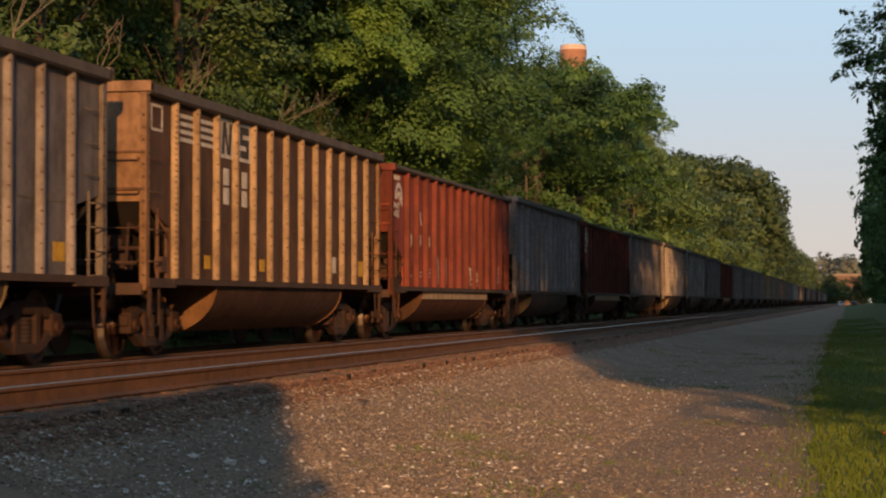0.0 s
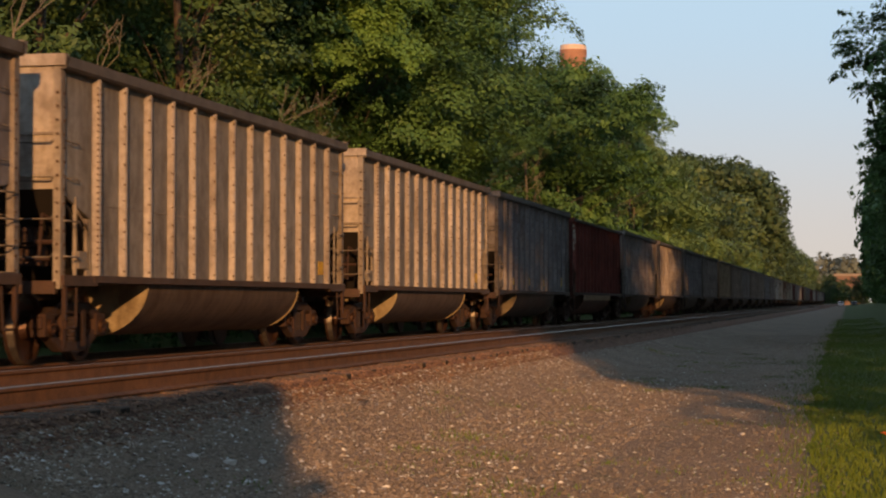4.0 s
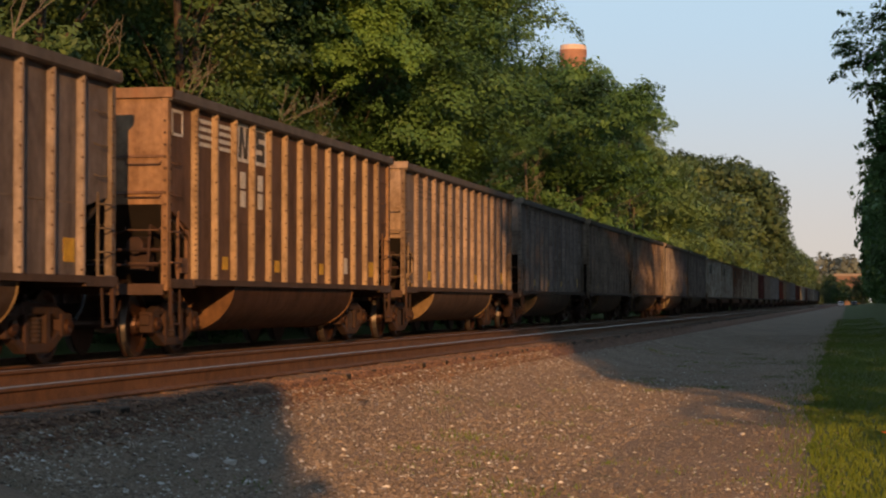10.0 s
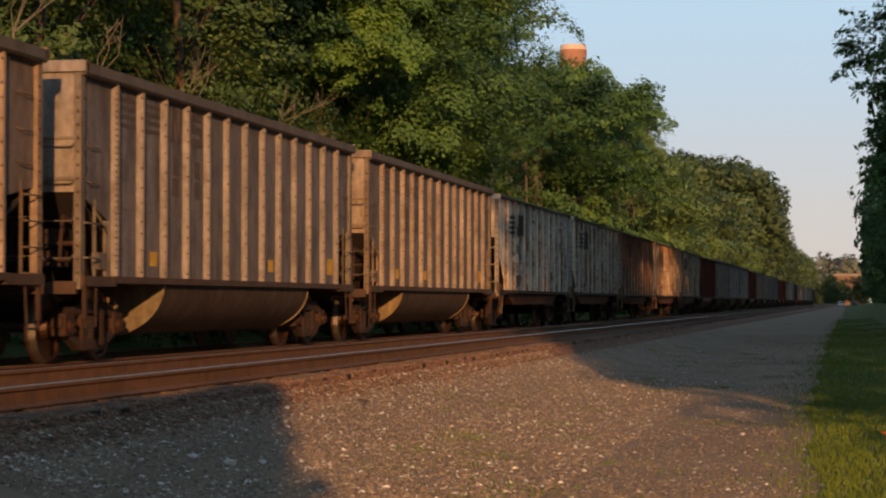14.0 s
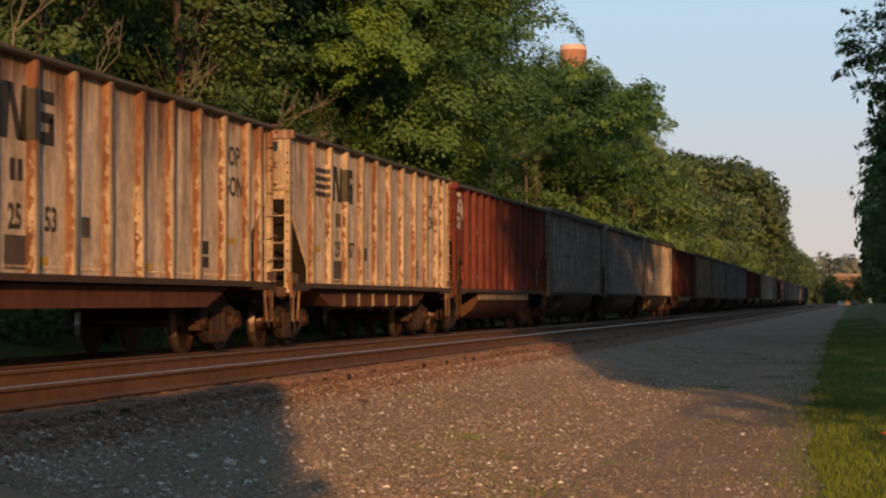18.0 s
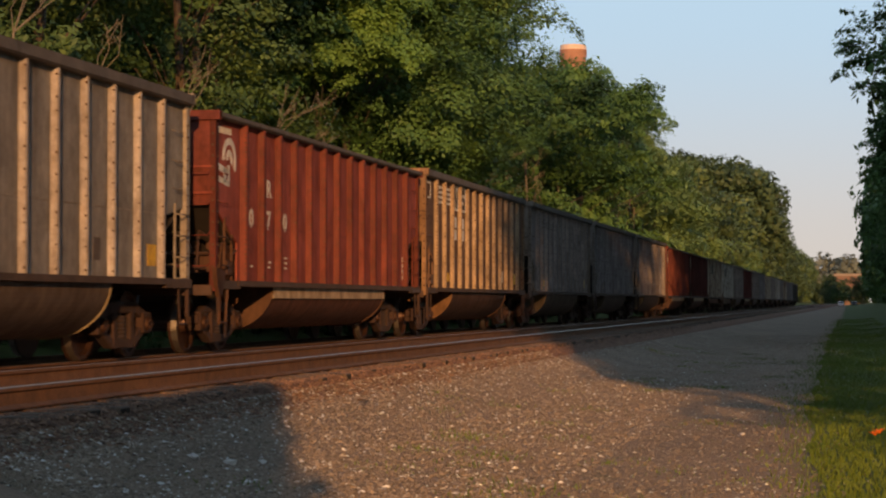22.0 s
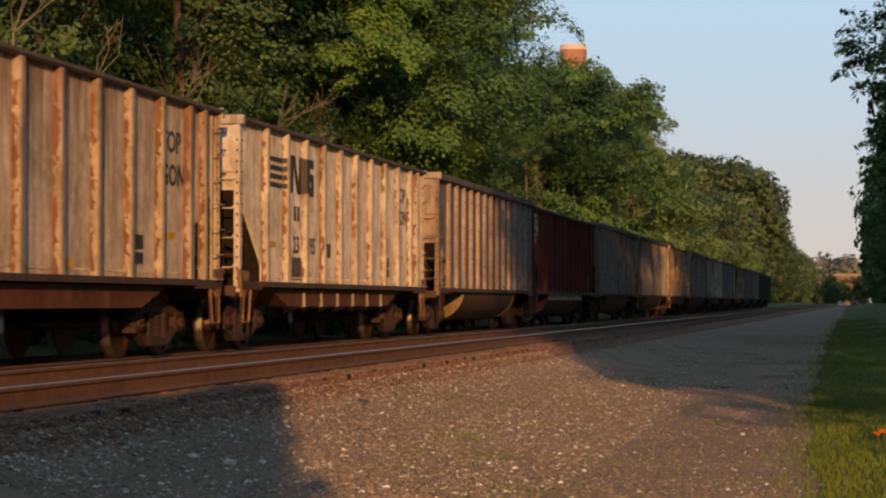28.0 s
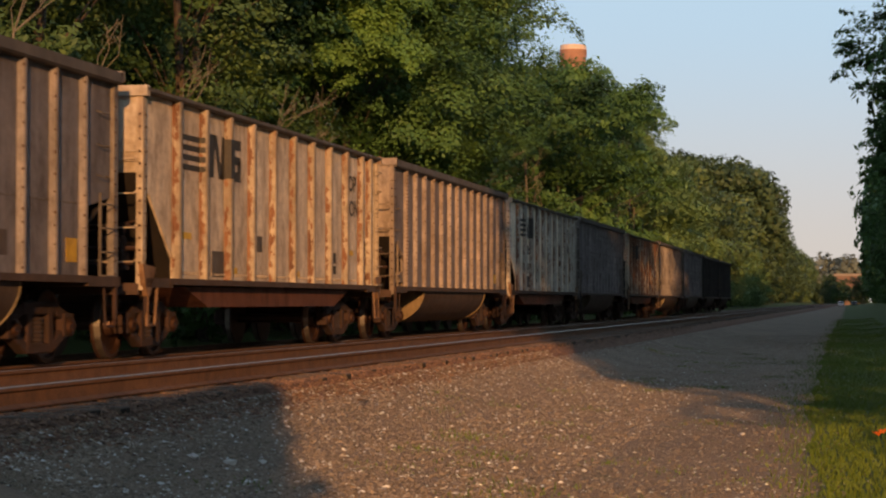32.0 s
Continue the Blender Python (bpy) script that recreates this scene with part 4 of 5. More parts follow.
def make_train():
    protos = {"t": make_tub_car("tub", 1.25, 13.07, 3.83, 0.16), "r": make_tub_car("redtub", 1.50, 13.58, 3.71, 0.09), "f": make_flat_car()}
    cars = []
    for i, (kind, paint, rust, note) in enumerate(TRAIN):
        car = copy_thing(protos[kind], Matrix.Identity(4))
        rnd = random.Random(100 + i)
        tone = rnd.uniform(0.9, 1.1)
        if kind == "t":
            if note:
                tub_marks(car, rnd, WHITE if note == "w" else FADED)
            else:
                marking(car, "yellow_mark", [rect(1.25 + 11 * 0.985 + 0.5, 1.30, 0.36, 0.24)], YELLOW, "yellow reflective square")
        elif kind == "r":
            red_marks(car, rnd, note[:3])
            if note.endswith("g"):
                if note.startswith("093"):
                    paint_patch(car, rnd, 4.72, 0.42, 1.86)
                    paint_patch(car, rnd, 5.76, 0.36, 1.78)
                    graffiti(car, rnd, 8.80, 1.30, 0.6, 0.45)
                    graffiti(car, rnd, 9.80, 1.28, 0.5, 0.35)
                elif note.startswith("041"):
                    graffiti(car, rnd, 4.72, 1.40, 0.45, 0.62)
                    graffiti(car, rnd, 5.72, 1.55, 0.50, 0.45)
                    graffiti(car, rnd, 9.80, 1.28, 0.45, 0.50)
                else:
                    for k in range(4):
                        graffiti(car, rnd, 7.70 + 1.007 * k, 1.30, 0.55, 0.55)
        else:
            flat_marks(car, rnd, note)
        for o in car.children_recursive:
            piece = o.name.split(".")[0]
            k = tone * (0.94 + 0.12 * rnd.random()) * {"f": COAT_PALE, "r": COAT_RED, "t": COAT}[kind].get(piece, 1.0)
            o.color = (paint[0] * k, paint[1] * k, paint[2] * k, rust)
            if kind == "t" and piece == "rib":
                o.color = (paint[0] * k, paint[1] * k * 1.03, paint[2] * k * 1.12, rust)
            if kind == "r" and piece in ("tub", "tub_end"):
                o.color = (0.140, 0.066, 0.050, 0.3)
            # tubs turn browner, with the shade under the body put into their colour
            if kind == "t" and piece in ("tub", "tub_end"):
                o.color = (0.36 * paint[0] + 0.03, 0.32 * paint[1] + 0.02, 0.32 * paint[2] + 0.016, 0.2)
            if kind == "t" and piece == "side_sheet" and paint != BROWN:
                o.color = (paint[0] * k, paint[1] * k * 1.06, paint[2] * k * (1.12 if paint == LIGHT else 1.24), rust)
            # on tub cars the end plates' sunlit brightness is put into the paint
            if piece == "tub_end":
                o.color = (0.090, 0.047, 0.032, 0.2) if kind == "r" else (0.9 * paint[0], 0.82 * paint[1], 0.62 * paint[2], 0.2)
            if paint == PALE and piece in ("side_sheet", "floor_trough"):
                o.color = (paint[0] * k * 1.14, paint[1] * k * 1.10, paint[2] * k * 1.02, rust)
            if piece == "corner_gusset":
                o.color = (0.27, 0.165, 0.11, 0.5)
            if kind == "r" and piece in ("air_box", "hand_post", "corner_gusset"):
                o.color = (0.095, 0.048, 0.034, 0.0)
            if kind == "r":
                o.color[3] = 0.0
            if paint == BROWN and piece == "rib":
                o.color = (0.36, 0.27, 0.19, 0.25)
            # brown cars' end faces have their full sunlight put into a lighter colour
            if paint == BROWN and piece in ("end_sheet", "end_chord", "corner_post"):
                o.color = (0.29, 0.18, 0.115, rust)
            # sunlight on the tub's upright upper edge is put into this pale band
            if piece == "tub_band":
                o.color = (0.50, 0.38, 0.27, 0.25)
        if kind == "f":
            for o in [c for c in car.children_recursive if c.name.startswith("fin")]:
                if note not in ("2987", "2395"):
                    bpy.data.objects.remove(o)
            for o in car.children:
                if o.name.startswith("floor_trough"):
                    o.color = (0.17, 0.075, 0.055, 0.2)
        tagged(car, LABELS[kind].format(WORDS[paint]), "coal car", "cars of the coal train")
        cars.append(car)
    for p in protos.values():
        for o in (*p.children_recursive, p):
            bpy.data.objects.remove(o)
    return cars


CARS = make_train()

# ---------------------------------------------------------------- trees
def leaf_mesh(name, centres, radii, leaves, size, material, seed, flat=0.8):
    """Leaves as small bent blades, spread in the outer shells of many clumps."""
    rng = np.random.default_rng(seed)
    centres, radii = np.asarray(centres, float), np.asarray(radii, float)
    share = radii ** 2 / (radii ** 2).sum()
    k = rng.choice(len(radii), leaves, p=share)
    d = rng.normal(size=(leaves, 3))
    d /= np.linalg.norm(d, axis=1)[:, None]
    r = radii[k] * (0.62 + 0.48 * rng.random(leaves) ** 0.7)
    p = centres[k] + d * r[:, None] * np.array([1, 1, flat])
    nrm = d + rng.normal(scale=0.45, size=(leaves, 3)) + np.array([0, 0, 0.35])
    nrm /= np.linalg.norm(nrm, axis=1)[:, None]
    nrm *= np.sign((nrm * d).sum(1))[:, None] + 1e-9
    nrm /= np.linalg.norm(nrm, axis=1)[:, None]
    u = np.cross(nrm, rng.normal(size=(leaves, 3)))
    u /= np.linalg.norm(u, axis=1)[:, None]
    w = np.cross(nrm, u)
    s = size * rng.uniform(0.6, 1.35, leaves)[:, None]
    a, b = p - u * s, p + u * s
    c, e = p - w * s * 0.52 + nrm * s * 0.12, p + w * s * 0.52 + nrm * s * 0.12
    v = np.stack([a, c, b, e], 1).reshape(-1, 3)
    f = (np.arange(leaves)[:, None] * 4 + np.arange(4)[None])
    me = quads(name, v.tolist(), f.tolist(), material)
    soft = d * 0.8 + nrm * 0.45
    soft /= np.linalg.norm(soft, axis=1)[:, None]
    me.normals_split_custom_set(np.repeat(soft, 4, axis=0).tolist())   # leaves shade as masses
    return me


def spray_mesh(name, centres, radii, leaves, size, material, seed):
    """Leaves on long flat sprays that reach outward from the stem and droop at their tips."""
    rng = np.random.default_rng(seed)
    centres, radii = np.asarray(centres, float), np.asarray(radii, float)
    n = len(radii)
    out = centres * np.array([1, 1, 0]) + rng.normal(scale=0.9, size=(n, 3)) * np.array([1, 1, 0])
    out /= np.linalg.norm(out, axis=1)[:, None]
    rise = rng.uniform(-0.35, 0.65, n)
    droop = rng.uniform(0.2, 0.75, n)
    k = rng.choice(n, leaves, p=radii ** 2 / (radii ** 2).sum())
    u = rng.uniform(-1, 1, leaves)
    v = rng.normal(scale=0.46, size=leaves) * (1.0 - 0.55 * u)
    w = rng.normal(scale=0.27, size=leaves) * (1.0 - 0.5 * u)
    r, o = radii[k], out[k]
    side = np.stack([-o[:, 1], o[:, 0], np.zeros(leaves)], -1)
    p = centres[k] + (o * (1.10 * u)[:, None] + side * (0.80 * v)[:, None]) * r[:, None]
    p[:, 2] += r * (w + rise[k] * u - droop[k] * (u + 0.3) ** 2 * 0.6 - 0.25 * v ** 2)
    nrm = np.array([0, 0, 0.75]) + o * (0.35 + 0.4 * u)[:, None] + side * (0.5 * v)[:, None] + rng.normal(scale=0.38, size=(leaves, 3))
    nrm /= np.linalg.norm(nrm, axis=1)[:, None]
    d = np.cross(nrm, rng.normal(size=(leaves, 3)) + side * 0.8)
    d /= np.linalg.norm(d, axis=1)[:, None]
    e = np.cross(nrm, d)
    s = size * rng.uniform(0.6, 1.35, leaves)[:, None]
    q = np.stack([p - d * s, p - e * s * 0.5 + nrm * s * 0.12, p + d * s, p + e * s * 0.5 + nrm * s * 0.12], 1).reshape(-1, 3)
    me = quads(name, q.tolist(), (np.arange(leaves)[:, None] * 4 + np.arange(4)[None]).tolist(), material)
    soft = nrm * 0.6 + o * 0.55 + side * (0.4 * v)[:, None]
    soft /= np.linalg.norm(soft, axis=1)[:, None]
    me.normals_split_custom_set(np.repeat(soft, 4, axis=0).tolist())
    return me


def grow(rnd, height, spread, low, clumps, size):
    """Clump places of a broad crown: limbs that fork out from the stem."""
    out, rad = [], []
    for _ in range(clumps):
        h = low + (1 - low) * rnd.random() ** 0.8
        room = spread * (0.45 + 0.75 * math.sin(math.pi * min(1.0, (h - low * 0.6) / (1.08 - low * 0.6))) ** 0.8)
        a, q = rnd.uniform(0, 6.283), rnd.random() ** 0.45
        out.append((room * q * math.cos(a), room * q * math.sin(a), h * height))
        rad.append(size * rnd.uniform(0.5, 1.45))
    return out, rad


def grow_boughs(rnd, height, spread, low, clumps, size):
    """As grow(), but the sprays gather on separate boughs with hollows between them."""
    heads, _ = grow(rnd, height, spread, low, max(8, clumps // 7), size)
    out, rad = [], []
    for i in range(clumps):
        c = heads[i % len(heads)]
        k = size * 0.62
        out.append((c[0] + rnd.gauss(0, k), c[1] + rnd.gauss(0, k), c[2] + rnd.gauss(0, k * 0.75)))
        rad.append(size * rnd.uniform(0.45, 0.95))
    return out, rad


def trunk_mesh(height, r, tips, rnd, bark=None):
    bark = bark or BARK
    bm = fresh()
    top = Vector((rnd.uniform(-0.5, 0.5), rnd.uniform(-0.5, 0.5), height * 0.86))
    mids = [Vector((top.x * f + rnd.uniform(-0.15, 0.15), top.y * f + rnd.uniform(-0.15, 0.15), top.z * f)) for f in (0, 0.3, 0.6, 1.0)]
    rr = [r, r * 0.78, r * 0.5, r * 0.12]
    mids[0].z = -0.6
    for i in range(3):
        rod(bm, mids[i], mids[i + 1], rr[i], 7, rr[i + 1])
    for t in tips:
        t = Vector(t)
        f = max(0.16, min(0.9, t.z / height * 0.72))
        root = Vector((top.x * f, top.y * f, top.z * f))
        bend = root.lerp(t, 0.5) + Vector((0, 0, 0.35))
        rod(bm, root, bend, r * 0.18 * (1.1 - f), 5, r * 0.09)
        rod(bm, bend, t, r * 0.09, 5, r * 0.03)
    return mesh("trunk", bm, bark)


TREES = {}


def tree_proto(key, seed, height, spread, low, clumps, csize, leaves, lsize, material, r=0.22):
    rnd = random.Random(seed)
    boughs = key[:3] in ("oak", "pin", "mid")
    c, rad = (grow_boughs if boughs else grow)(rnd, height, spread, low, clumps, csize)
    tips = rnd.sample(c, min(14, len(c)))
    TREES[key] = (trunk_mesh(height, r, tips, rnd, BARK_DARK if material == LEAF_DARK else BARK), (spray_mesh if boughs else leaf_mesh)("crown", c, rad, leaves, lsize, material, seed))


def plant(key, x, y, scale=1.0, turn=0.0, label="tall leafy broadleaf tree beside the track", name="tree", z=None, stretch=1.0):
    t = new(name)
    t.matrix_basis = pose(x, y, ground_height(x, y) - 0.1 if z is None else z, 0, 0, turn) @ Matrix.Diagonal((scale, scale, scale * stretch, 1))
    part("trunk", TREES[key][0], None, t)
    part("crown", TREES[key][1], None, t)
    tagged(t, label, "bush" if name == "bush" else "tree", "trees along the track")
    return t


tree_proto("oak_a", 1, 19, 4.5, 0.16, 150, 1.35, 52000, 0.095, LEAF)
tree_proto("oak_b", 2, 20, 4.1, 0.12, 150, 1.35, 52000, 0.095, LEAF)
tree_proto("oak_c", 3, 18, 4.8, 0.14, 150, 1.3, 52000, 0.095, LEAF_YELLOW)
tree_proto("pine", 4, 19, 3.4, 0.15, 130, 1.15, 30000, 0.09, LEAF_DARK)
tree_proto("mid_a", 11, 19, 4.5, 0.12, 140, 1.4, 17000, 0.175, LEAF)
tree_proto("mid_b", 12, 19, 4.6, 0.12, 140, 1.4, 15000, 0.18, LEAF_LIGHT)
tree_proto("back", 13, 20, 4.6, 0.10, 60, 1.6, 2600, 0.55, LEAF_DARK)
tree_proto("far_a", 5, 19, 5.2, 0.08, 60, 1.6, 5200, 0.36, LEAF_DUSK)
tree_proto("far_young", 25, 19, 5.2, 0.04, 60, 1.6, 5200, 0.36, LEAF_LIGHT)
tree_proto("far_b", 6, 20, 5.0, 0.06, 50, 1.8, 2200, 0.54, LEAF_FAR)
tree_proto("far_dark", 15, 19, 5.0, 0.10, 80, 1.4, 6000, 0.38, LEAF_DUSK)
tree_proto("bush_a", 7, 4.6, 2.3, 0.05, 44, 0.70, 3400, 0.15, LEAF)
tree_proto("bush_b", 8, 5.2, 2.1, 0.05, 44, 0.70, 3400, 0.15, LEAF)
tree_proto("verge", 11, 19, 4.5, 0.12, 56, 1.65, 6500, 0.25, LEAF)


def leaning_proto():
    """Tall tree whose boughs all reach out to one side, as full rounded masses."""
    rnd = random.Random(61)
    c, rad = [], []
    for bx, by, bz, n, r in ((2.5, -2.2, 11.4, 34, 1.25), (1.7, -1.0, 13.6, 30, 1.3), (3.2, -0.6, 12.8, 24, 1.1), (1.2, -2.6, 12.6, 22, 1.0), (2.1, -2.6, 9.7, 20, 0.95), (0.6, 0.3, 15.6, 26, 1.5), (3.4, -1.6, 10.3, 14, 0.8)):
        for _ in range(n):
            c.append((bx + rnd.gauss(0, r * 0.62), by + rnd.gauss(0, r * 0.62), bz + rnd.gauss(0, r * 0.55)))
            rad.append(rnd.uniform(0.4, 0.95))
    TREES["lean"] = (trunk_mesh(18, 0.2, c[::9], rnd), spray_mesh("crown", c, rad, 60000, 0.09, LEAF_FRESH, 62))


leaning_proto()


def hedge_proto():
    """Unseen shade caster as a clipped hedge, 8.6 m long, taller towards its straight end."""
    rnd = random.Random(23)
    c = []
    for i in range(900):
        x = 1.72 - 8.4 * rnd.random() ** 1.5
        c.append((x, rnd.uniform(-0.9, 0.9), rnd.uniform(0.1, 1.0) ** 0.7 * max(2.8, 3.88 + 0.60 * (x + 0.45))))
    for i in range(26):                  # loose shoots past its end
        x = 1.66 + 0.30 * rnd.random() ** 1.8
        c.append((x, rnd.uniform(-0.7, 0.7), rnd.uniform(0.2, 1.0) * (3.88 + 0.60 * (x + 0.45))))
    TREES["hedge"] = (trunk_mesh(3.0, 0.1, c[:10], rnd), leaf_mesh("crown", c, [rnd.uniform(0.20, 0.32) for _ in c], 34000, 0.12, LEAF, 24))


hedge_proto()
tree_proto("far_c", 5, 19, 5.2, 0.08, 50, 1.8, 1500, 0.62, LEAF)
tree_proto("edge", 9, 18, 4.2, 0.02, 90, 1.3, 6500, 0.25, LEAF)


def make_forest():
    rnd = random.Random(21)
    leafy, conifer = "tall leafy broadleaf tree beside the track", "dark green conifer at the wood's edge"
    steps = ((38, 0), (44, -1.5), (50.5, 0.8), (56.5, -2.8), (63, 0.6), (69.5, -0.8), (76, -3.6), (82.5, 1.4), (89, 0.6), (95.5, -3.4), (101.5, -1.6))
    for y, dx in steps:                  # tall front row behind the train, with hollows
        key = rnd.choice(["pine"] if y < 66 else ["oak_a", "oak_b", "oak_c", "oak_a"])
        plant(key, -21.6 + dx, y, rnd.uniform(1.08, 1.18), rnd.uniform(0, 360), conifer if key == "pine" else leafy)
    plant("oak_a", -22.4, 108.5, 1.14, 300, leafy)
    plant("oak_a", -22.6, 110.8, 1.14, 280, leafy)
    plant("oak_b", -20.9, 105.5, 1.16, 130, leafy)
    plant("oak_c", -21.0, 93.5, 1.15, 40, leafy)
    plant("oak_b", -20.3, 85.0, 1.15, 60, leafy)
    plant("oak_a", -19.6, 79.5, 1.0, 200, leafy)
    plant("lean", -20.0, 76.8, 1.0, 0, "tall leafy tree with full boughs that lean out to the track")
    plant("oak_a", -23.4, 74.0, 1.15, 210, leafy)
    plant("mid_a", -19.3, 153.0, 0.94, 200, leafy)
    y = 118.0
    while y < 250:                       # lower ones further on
        s = 0.66 if y < 131 else 0.78 if y < 138 else rnd.uniform(0.87, 0.90) if y < 158 else rnd.uniform(0.88, 0.93) if y < 172 else rnd.uniform(0.98, 1.06) if y < 225 else 0.85
        plant(rnd.choice(["oak_a", "oak_c"] if y < 132 else ["mid_a", "mid_a", "mid_a"] if y < 192 else ["mid_b", "mid_b", "mid_a"]), -21.6 + rnd.uniform(-1.0, 1.0), y, s, rnd.uniform(0, 360), leafy)
        y += rnd.uniform(5.2, 7.2)
    y = 40.0
    while y < 260:                       # second row
        plant("back", -28.5 + rnd.uniform(-2, 2), y, rnd.uniform(0.95, 1.05) * (0.85 if 118 < y < 180 else 1), rnd.uniform(0, 360), "tall tree deep in the wood")
        y += rnd.uniform(7, 10)
    y = 38.0
    while y < 230:                       # bushes along the foot
        plant(rnd.choice(["bush_a", "bush_b"]), -17.2 + rnd.uniform(-0.6, 0.6), y, rnd.uniform(0.75, 1.0 if y < 70 else 1.2), rnd.uniform(0, 360), "leafy bush at the foot of the trees", "bush")
        y += rnd.uniform(3.2, 5.0) * (1 if y < 90 else 1.9)
    y = 254.0
    while y < 1160:
        for x in (-21.5, -29) if y < 420 else (-22.5,):
            s = rnd.uniform(0.75, 0.92) if y < 380 else rnd.uniform(0.85, 1.1)
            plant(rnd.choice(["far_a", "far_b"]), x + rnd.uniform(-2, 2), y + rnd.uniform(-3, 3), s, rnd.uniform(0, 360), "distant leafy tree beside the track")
        if y < 420:
            plant("far_young", -17.6 + rnd.uniform(-0.6, 0.6), y + 4, rnd.uniform(0.40, 0.55), rnd.uniform(0, 360), "pale young tree at the distant wood's edge")
        y += rnd.uniform(8, 12)
    for x, y, s in ((-21.5, 410, 1.38), (-30, 404, 1.42), (-20.5, 426, 1.42), (-27, 430, 1.5), (-20.5, 446, 1.36), (-35, 398, 1.45)):
        plant("far_dark", x, y, s, 40 * x, "tall dark tree above the distant wood")
    # the wood across the road, out of which the shade falls
    y = 6.0
    while y < 760:
        far = y > 180
        gap = 33 < y < 57
        x = 9.0 if y < 7 else 7.6 if y < 180 else 8.8 if y < 330 else 11.5
        plant("far_c" if far else rnd.choice(["edge", "verge"]), x + rnd.uniform(-0.2, 0.6), y, (0.56 if gap else 1.0) * rnd.uniform(0.95, 1.05), rnd.uniform(0, 360), "tall leafy tree along the road verge")
        y += rnd.uniform(5.5, 7.0) if y < 180 else rnd.uniform(9, 13)
    # unseen stand-in behind the eye, its outline shaped for the left foreground shade
    plant("hedge", -0.42, -6.0, 1.0, 0, "unseen tall hedge behind the viewpoint, added to shade the foreground", "bush", z=GZ)
    # one more tree out of view, added to shape the shade's edge on the road
    for x, y, k in ((7.4, 3.4, 0.62),):
        plant("edge", x, y, k, 70, "unseen bushy tree at the verge, added to shade the road")


make_forest()


def blades(name, label, count, place, height, material, seed):
    """Single grass blades, each a narrow bent strip."""
    rng = np.random.default_rng(seed)
    p = place(rng, count)
    n = len(p)
    a = rng.uniform(0, 6.283, n)
    side = np.stack([np.cos(a), np.sin(a), np.zeros(n)], -1) * 0.006
    lean = np.stack([-np.sin(a), np.cos(a), np.zeros(n)], -1) * rng.normal(scale=0.35, size=n)[:, None]
    h = height * rng.uniform(0.4, 1.3, n)[:, None]
    up = np.array([0, 0, 1.0])
    mid, tip = p + (up * 0.6 + lean * 0.35) * h, p + (up + lean) * h
    v = np.stack([p - side, p + side, mid + side * 0.8, tip, mid - side * 0.8], 1).reshape(-1, 3)
    f = [(5 * i, 5 * i + 1, 5 * i + 2, 5 * i + 3, 5 * i + 4) for i in range(n)]
    tagged(new(name, quads(name, v.tolist(), f, material)), label, "grass", kind="stuff")


def verge_edge(y):
    """Where the mown grass begins beside the road."""
    return -np.interp(y, [11, 15.5, 26, 35, 80], [0.08, 0.20, 0.48, 0.52, 0.68]) + 0.05 * np.sin(y * 0.9)


def place_verge(rng, n):
    y = 11 + 150 * rng.random(n) ** 2.3
    x = verge_edge(y) - 0.24 * np.abs(rng.normal(size=n)) * (rng.random(n) < 0.30) + 2.6 * rng.random(n) ** 1.3
    keep = x < 0.022 * y + 0.35
    x, y = x[keep], y[keep]
    return np.stack([x, y, [ground_height(a, b) for a, b in zip(x, y)]], -1)


def place_weeds(rng, n):
    """Sparse tufts on the road."""
    k = 60
    cx, cy = rng.uniform(-5, -0.6, k), 14 + 45 * rng.random(k) ** 1.3
    w = rng.integers(0, k, n)
    x, y = cx[w] + rng.normal(scale=0.16, size=n), cy[w] + rng.normal(scale=0.3, size=n)
    return np.stack([x, y, [ground_height(a, b) for a, b in zip(x, y)]], -1)


blades("verge_grass", "mown green grass along the gravel road", 72000, place_verge, 0.05, GRASSM, 31)
blades("road_weeds", "low green weeds in the gravel", 2600, place_weeds, 0.035, GRASSM, 32)


def make_overhang():
    """A tree of the verge whose boughs hang out over the road."""
    rnd = random.Random(8)
    t = new("tree")
    t.location = (5.6, 86.0, GZ)
    c, r = [], []
    # lacy sprays at the bough ends: (how many, from x to x, from z to z, smallest and largest)
    for n, x0, x1, z0, z1, lo, hi in ((26, -5.7, -4.2, 11.1, 13.3, 0.26, 0.46), (7, -6.15, -5.4, 10.4, 11.2, 0.18, 0.30), (12, -5.3, -4.0, 9.8, 10.6, 0.20, 0.34),
                                      (14, -4.5, -3.6, 8.4, 10.2, 0.26, 0.42), (22, -4.9, -3.7, 6.2, 8.6, 0.28, 0.5), (26, -4.5, -3.4, 1.5, 6.4, 0.3, 0.5), (20, -4.3, -3.2, 10.5, 15, 0.4, 0.6)):
        for i in range(n):
            c.append((rnd.uniform(x0, x1), rnd.uniform(-1.2, 1.2), rnd.uniform(z0, z1)))
            r.append(rnd.uniform(lo, hi))
    for i in range(50):
        c.append((rnd.uniform(-3.4, 2.5), rnd.uniform(-3, 3), rnd.uniform(2, 17)))
        r.append(rnd.uniform(0.6, 1.1))
    part("trunk", trunk_mesh(17, 0.20, c[0:45:6] + c[60:127:8], rnd), None, t)
    part("crown", spray_mesh("crown", c, r, 21000, 0.105, LEAF, 45), None, t)
    return tagged(t, "leafy tree with boughs hanging over the road", "tree", "trees along the track")


OVERHANG = make_overhang()


